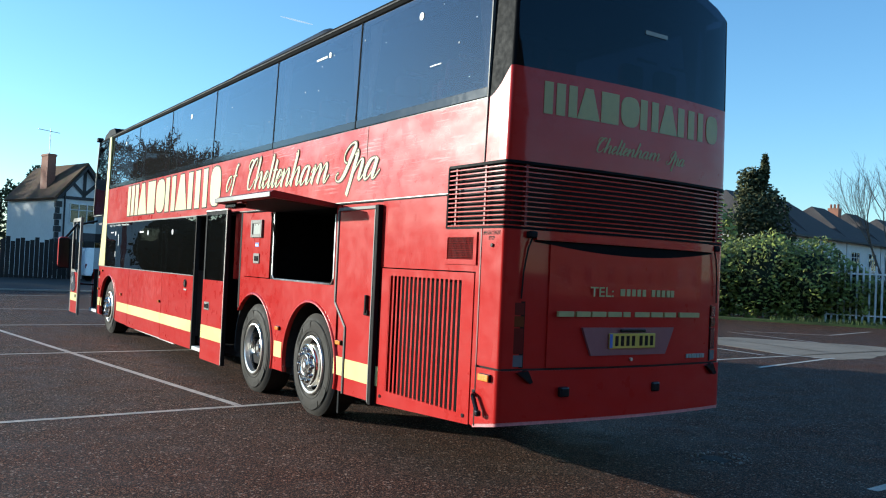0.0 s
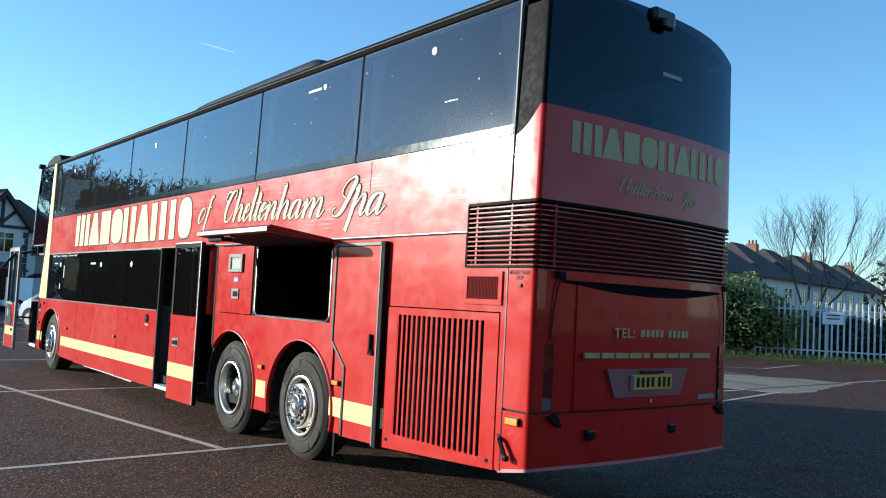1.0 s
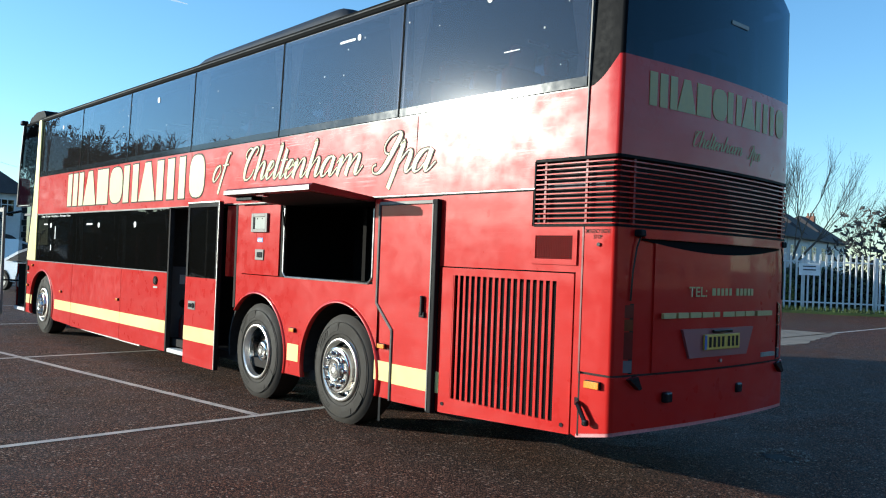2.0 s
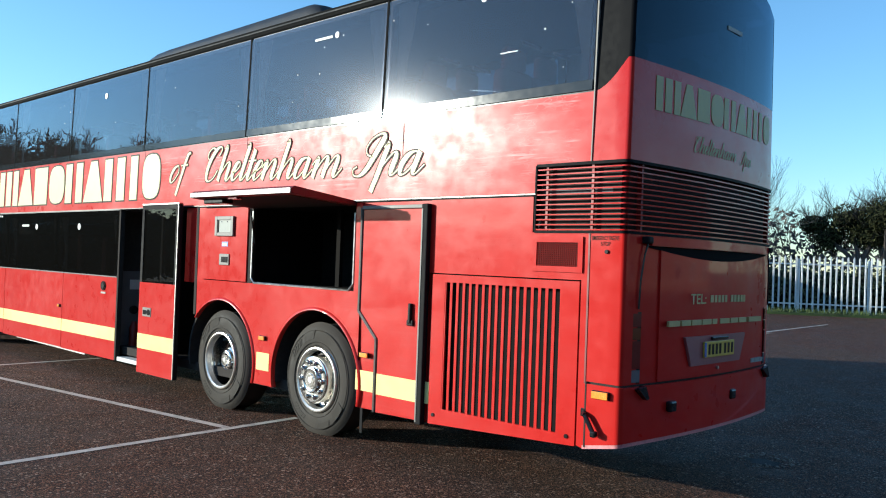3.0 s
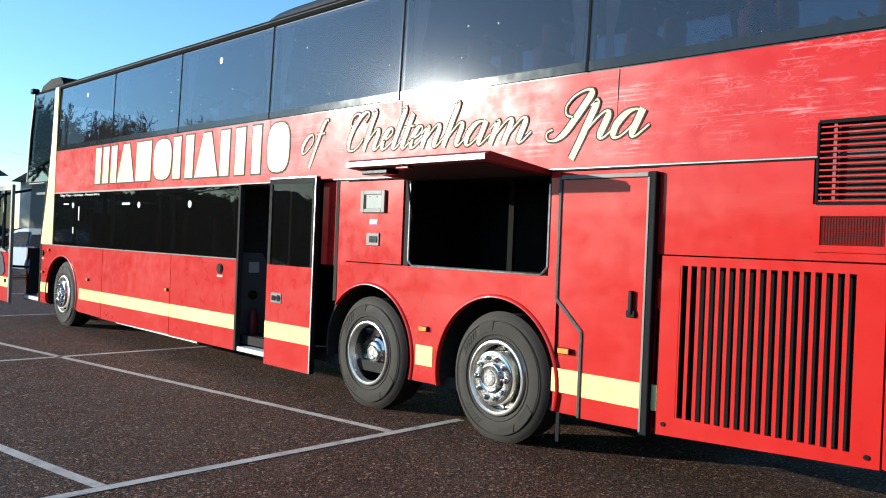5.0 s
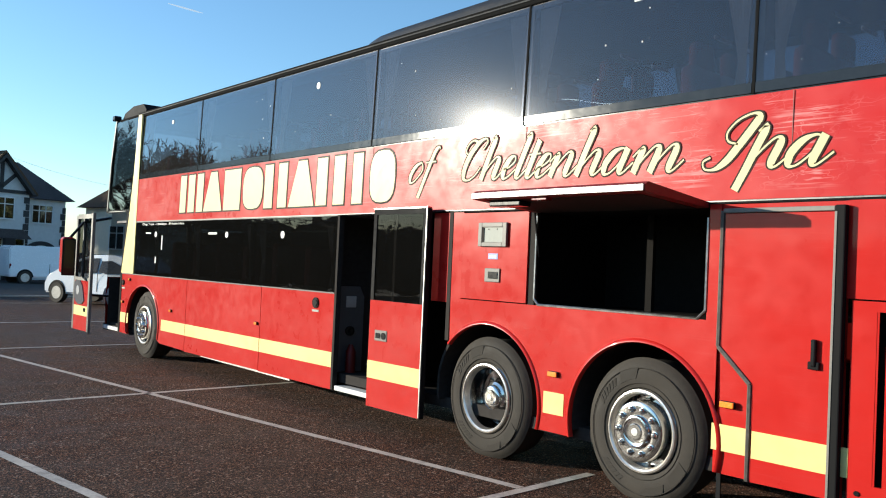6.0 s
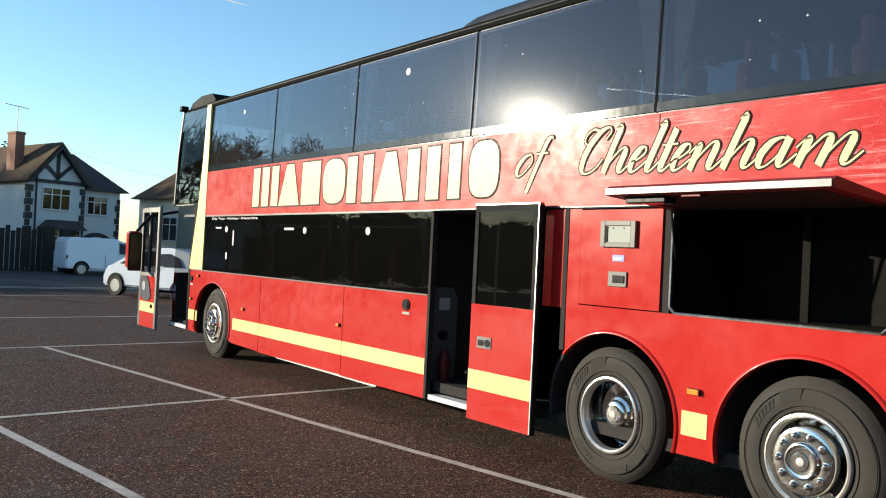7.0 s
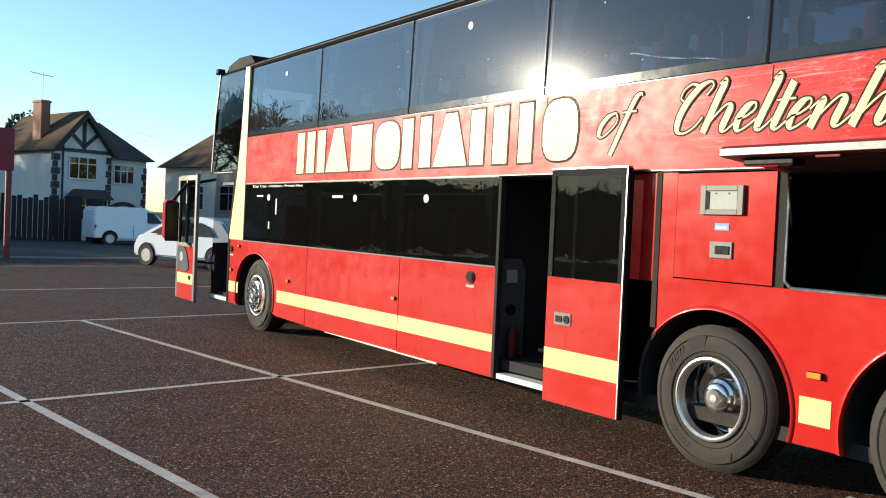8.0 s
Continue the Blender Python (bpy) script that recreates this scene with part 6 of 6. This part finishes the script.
# laurel hedge
HC = Vector((29.6, 16.65, 0))
hedge = thing("laurel_hedge", (26.2, 19.0, 0), "dense glossy green laurel hedge", "hedge")
bm = bmesh.new()
core = bmesh.new()
for k, (d, r, h) in enumerate(((-7.4, 1.9, 3.1), (-5.4, 2.0, 3.3), (-3.4, 2.0, 3.7), (-1.6, 1.8, 3.4), (-0.2, 1.4, 2.5), (0.7, 0.9, 1.7))):
    c = HC + FDIR * d
    leaves(bm, (c.x, c.y, h * 0.47), (r, r, h * 0.53), 4200, 0.21, 30 + k)
    # near-black solid puts the shade behind the leaves into a colour
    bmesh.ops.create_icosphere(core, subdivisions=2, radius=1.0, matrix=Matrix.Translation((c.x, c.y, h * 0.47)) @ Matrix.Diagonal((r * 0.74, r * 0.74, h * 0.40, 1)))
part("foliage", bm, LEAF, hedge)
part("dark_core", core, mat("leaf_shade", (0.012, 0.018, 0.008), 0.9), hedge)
con = thing("conifer", (32.4, 23.6, 0), "tall dark ragged conifer above the hedge", "tree")
part("trunk", tube(bmesh.new(), (32.4, 23.6, 0), (32.4, 23.6, 6.8), 0.22, 0.05, 8), BARK, con)
bm = bmesh.new()
for k in range(10):
    f = k / 9
    leaves(bm, (32.4 + 0.35 * math.sin(k * 2.1), 23.6 + 0.35 * math.cos(k * 1.7), 1.6 + 5.4 * f), (2.7 * (1 - f) ** 0.75 + 0.2, 2.7 * (1 - f) ** 0.75 + 0.2, 0.85), 1100, 0.26, 50 + k, hollow=0.3)
part("foliage", bm, LEAF_D, con)
shrub = thing("evergreen_shrub", (29.0, 24.5, 0), "tall green shrub behind the hedge", "shrub")
part("foliage", leaves(bmesh.new(), (29.0, 24.5, 3.0), (2.2, 2.2, 3.2), 2600, 0.32, 70), LEAF, shrub)


def terrace(at, rz, n, seed):
    m = pose(*at, 0, 0, rz)
    for k in range(n):
        mk = m @ Matrix.Translation((7.2 * k, 0, 0))
        h = thing("terraced_house", tuple(mk.translation), "white rendered terraced house with a grey hipped roof", "house", "houses behind the fence", rz=rz)
        part("wall", go(B(0, 7.0, 0, 7.5, 0, 5.0), mk), RENDER, h)
        bm = bmesh.new()
        v = [bm.verts.new(c) for c in ((-0.4, -0.5, 4.9), (7.4, -0.5, 4.9), (7.4, 8, 4.9), (-0.4, 8, 4.9), (2.2, 3.75, 7.9), (4.8, 3.75, 7.9))]
        for q in ((0, 1, 5, 4), (1, 2, 5), (2, 3, 4, 5), (3, 0, 4), (3, 2, 1, 0)):
            bm.faces.new([v[i] for i in q])
        part("roof", go(bm, mk), TILE_G, h)
        window(h, mk, 0.8, 2.9, 1.6, 1.3, 3), window(h, mk, 4.4, 2.9, 1.6, 1.3, 3), window(h, mk, 0.8, 0.7, 1.9, 1.4, 3)
        part("gutter", go(B(-0.4, 7.4, -0.58, -0.5, 4.85, 4.97), mk), TIMBER, h)
        if k % 2:
            continue
        c = part("chimney", go(B(6.55, 7.25, 3.3, 4.2, 6.0, 8.1), mk), BRICK, h)
        for j in range(3):
            part("chimney_pot", go(spun(bmesh.new(), [(0.11, 8.1), (0.09, 8.45)], (6.9, 3.45 + 0.3 * j, 0), "z", 8), mk), BRICK, c)


GREYTWIG = mat("grey_bark", (0.24, 0.21, 0.19), 0.9, var=0.3, scale=4)
terrace((44.0, 32.5, 0), 13, 7, 3)
bare_tree((35.4, 18.4, 0), 8.2, 21, "slender bare tree behind the palisade fence", TWIG, 4, 0.52, 0.13, 0.42, "bare trees", r=0.125, least=0.003)
bare_tree((41.5, 16.6, 0), 6.4, 22, "bare bushy tree behind the palisade fence", TWIG, 4, 0.6, 0.12, 0.4, "bare trees", r=0.09)
bare_tree((45.5, 12.0, 0), 6.4, 23, "spreading bare tree with pale twigs", GREYTWIG, 5, 0.85, 0.2, 0.15, "bare trees", r=0.14)
IVY = mat("ivy_leaf", (0.040, 0.042, 0.016), 0.8, var=0.3, scale=2, island=0.5, spec=0.15)
# colour of the shade inside the ivy, for its solid cores
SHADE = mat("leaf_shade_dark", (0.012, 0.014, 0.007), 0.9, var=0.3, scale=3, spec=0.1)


def ivy_tree(at, lean_y, clumps, seed, label):
    """A short forked trunk under ragged ivy clumps, with bare twigs standing out of them."""
    t = thing("ivy_tree", at, label, "tree", "trees behind the fence")
    a = Vector(at)
    b = bmesh.new()
    tube(b, a, a + Vector((0, lean_y * 0.2, 2.2)), 0.24, 0.17, 8)
    crown, core, twigs = bmesh.new(), bmesh.new(), bmesh.new()
    rnd = random.Random(seed)
    for k, (dy, z, r) in enumerate(clumps):
        c = a + Vector((rnd.uniform(-0.6, 0.6), dy, z))
        tube(b, a + Vector((0, lean_y * 0.2, 2.1)), c, 0.13, 0.05, 6)
        leaves(crown, tuple(c), (r, r, r * 0.72), 900, 0.20, seed + k, hollow=0.45)
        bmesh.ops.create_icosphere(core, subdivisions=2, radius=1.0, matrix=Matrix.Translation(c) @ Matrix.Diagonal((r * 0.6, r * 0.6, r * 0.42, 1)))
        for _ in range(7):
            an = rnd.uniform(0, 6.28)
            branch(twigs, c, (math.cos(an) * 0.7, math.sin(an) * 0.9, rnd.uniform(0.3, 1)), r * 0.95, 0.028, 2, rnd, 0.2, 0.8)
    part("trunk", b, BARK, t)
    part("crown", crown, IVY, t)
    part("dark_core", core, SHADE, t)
    tagged(part("brushwood", twigs, BARK, t), kind="stuff")


ivy_tree((40.0, 12.9, 0), 0.5, ((1.9, 3.5, 1.1), (0.9, 4.4, 1.2), (0.0, 3.6, 1.0), (2.6, 4.2, 0.7), (-0.6, 4.6, 0.9)), 600, "dark ivy-clad tree behind the palisade fence")
ivy_tree((40.3, 12.1, 0), -0.5, ((-0.3, 4.7, 1.1), (-1.5, 4.2, 1.1), (-2.5, 3.6, 1.0), (-1.0, 3.4, 0.8), (0.5, 3.7, 0.8)), 640, "spreading ivy-clad tree with forked trunk")
bung = thing("bungalow", (56, 10, 0), "cream bungalow with a dark tiled roof", "house")
part("wall", B(52.4, 60, 3, 14.2, 0, 3.9), CREAM, bung)
part("roof", P([(51.8, 3.8), (60.6, 3.8), (56.2, 6.4)], "y", 2.5, 14.7), TILE_B, bung)
for y in (11.6, 8.0):
    part("window", B(52.3, 52.4, y, y + 1.6, 1.9, 3.1), WHITE, bung)
far = thing("distant_trees", (75, 5, 0), "grey bare woodland far behind the bungalow", "trees", kind="stuff")
bm = bmesh.new()
for k in range(12):
    leaves(bm, (78 + 3 * math.sin(k), -22 + 5 * k, 3.5), (3.5, 3.5, 4.2 + math.sin(k * 2.3)), 500, 0.7, 200 + k, hollow=0.2)
part("foliage", bm, BARK, far)

# darker than BARK, for the trees mirrored in the windows
DARKBARK = mat("dark_bark", (0.022, 0.019, 0.017), 0.9, var=0.3, scale=6, spec=0.1)
# ---- behind the camera: what the coach's glass mirrors ----
for k, (x, y, h, s) in enumerate(((-15.5, 84.0, 14.5, 41), (-22.5, 81.5, 15.5, 42), (-30.0, 79.0, 14.5, 43), (-8.5, 86.0, 13.5, 44))):
    bare_tree((x, y, 0), h, s, "gnarled bare tree beside the car park", DARKBARK, 5, 1.1, 0.20, 0.08, "car park trees", r=0.50, least=0.030)
for x, y, rz in ((-15, 66, 0), (-46, 96, 5), (-60, 92, 8)):
    m = pose(x, y, 0, 0, 0, rz)
    h = thing("house", (x, y, 0), "two-storey house with dark hipped roof", "house", "houses along the road", rz=rz)
    part("wall", go(B(0, 9, 0, 7.5, 0, 4.8), m), RENDER, h)
    bm = bmesh.new()
    v = [bm.verts.new(c) for c in ((-0.5, -0.5, 4.7), (9.5, -0.5, 4.7), (9.5, 8, 4.7), (-0.5, 8, 4.7), (3.0, 3.75, 7.6), (6.0, 3.75, 7.6))]
    for q in ((0, 1, 5, 4), (1, 2, 5), (2, 3, 4, 5), (3, 0, 4), (3, 2, 1, 0)):
        bm.faces.new([v[i] for i in q])
    part("roof", go(bm, m), TILE_G, h)
    part("chimney", go(B(7.2, 8.2, 3.3, 4.3, 6.0, 8.8), m), BRICK, h)

# unseen hedge closing the mirrored side, added so the lower windows reflect dark
LOW = thing("boundary_hedge", (-32, 20, 0), "unseen dark hedge added for the lower windows to mirror", "hedge")
bm, core = bmesh.new(), bmesh.new()
for k in range(40):
    a = radians(15 + 155 * k / 39)
    c = (-37 * math.sin(a), 8 + 37 * math.cos(a), 1.9)
    leaves(bm, c, (2.4, 2.4, 2.0), 800, 0.24, 300 + k, hollow=0.75)
    bmesh.ops.create_icosphere(core, subdivisions=2, radius=1.0, matrix=Matrix.Translation(c) @ Matrix.Diagonal((2.2, 2.2, 1.85, 1)))
DARK_LEAF = mat("dark_leaf", (0.018, 0.021, 0.010), 0.9, var=0.3, scale=2, island=0.4, spec=0.1)
part("foliage", bm, DARK_LEAF, LOW)
part("dark_core", core, DARK_LEAF, LOW)

# close the car park: unseen dark row added to cut skylight; brick houses to the south-east
BLOCKER = mat("blocker_dark", (0.035, 0.031, 0.028), 0.9, var=0.3, scale=3, spec=0.1)
for k in range(5):
    h = thing("long_shed", (-36 + 9.2 * k, -17, 0), "unseen dark shed shape added to block sky light from the rear", "shed", "sheds behind the car park")
    x = -36 + 9.2 * k
    part("wall", B(x, x + 9.0, -25, -17, 0, 6.2), BLOCKER, h)
    part("roof", P([(-25.5, 6.1), (-16.5, 6.1), (-21, 10.0)], "x", x - 0.1, x + 9.1), TILE_G, h)
m = pose(34, -46, 0, 0, 0, 30)
for k in range(4):
    mk = m @ Matrix.Translation((9.2 * k, 0, 0))
    h = thing("house", tuple(mk.translation), "two-storey brick house with tiled roof", "house", "houses behind the car park", rz=30)
    part("wall", go(B(0, 9.0, -7.5, 0, 0, 5.6), mk), BRICK, h)
    part("roof", go(P([(-8.0, 5.5), (0.5, 5.5), (-3.75, 9.0)], "x", -0.1, 9.1), mk), TILE_B, h)
    for wx in (1.2, 5.6):
        for wz in (0.9, 3.4):
            window(h, mk @ pose(9.0, 0, 0, 0, 0, 180), wx, wz, 1.6, 1.3, 2)

part("telephone_wire", pipe(bmesh.new(), [(6.2 + 1.9 * k, 49.2 + 0.75 * k, 6.35 - 0.42 * k + 0.05 * k * k) for k in range(6)], 0.008, 4), GALV, house)

# short vapour trail, far off; its own glow stands in for sunlight on it
VAPOUR = mat("vapour", (0.8, 0.82, 0.85), 1.0)
glow = VAPOUR.node_tree.nodes["Principled BSDF"]
glow.inputs["Emission Color"].default_value, glow.inputs["Emission Strength"].default_value = (0.62, 0.72, 0.85, 1), 0.38
bm = bmesh.new()
rows = []
for k in range(9):
    a, e = radians(20.8 + 2.1 * k / 8), radians(15.25 - 0.32 * k / 8)
    w = radians(0.018 + 0.035 * math.sin(math.pi * k / 8))
    rows.append([bm.verts.new((2400 * math.sin(a) * math.cos(q), 2400 * math.cos(a) * math.cos(q), 2400 * math.sin(q))) for q in (e - w, e + w)])
for a, b in zip(rows, rows[1:]):
    bm.faces.new((a[0], b[0], b[1], a[1]))
single("vapour_trail", bm, VAPOUR, "short thin white vapour trail in the sky", "backdrop", kind="structure")

# long thin trail that only the coach's windows mirror; emission stands in for sunlight
bm = bmesh.new()
rows = []
for k in range(25):
    a, e = radians(-45.5 - 10.5 * k / 24), radians(13.42 - 0.012 * k - (0.16 * (k - 21) if k > 21 else 0) + 0.03 * math.sin(k * 0.8))
    w = radians(0.028 + 0.018 * math.sin(k * 1.3) - (0.016 if k > 21 else 0))
    rows.append([bm.verts.new((2400 * math.sin(a) * math.cos(q), 2400 * math.cos(a) * math.cos(q), 2400 * math.sin(q))) for q in (e - w, e + w)])
for a, b in zip(rows, rows[1:]):
    bm.faces.new((a[0], b[0], b[1], a[1]))
LIT = mat("bright_vapour", (0.8, 0.82, 0.85), 1.0)
glow = LIT.node_tree.nodes["Principled BSDF"]
glow.inputs["Emission Color"].default_value, glow.inputs["Emission Strength"].default_value = (1.0, 0.97, 0.92, 1), 4.0
single("vapour_trail", bm, LIT, "long thin bright vapour trail in the sky", "backdrop", kind="structure")
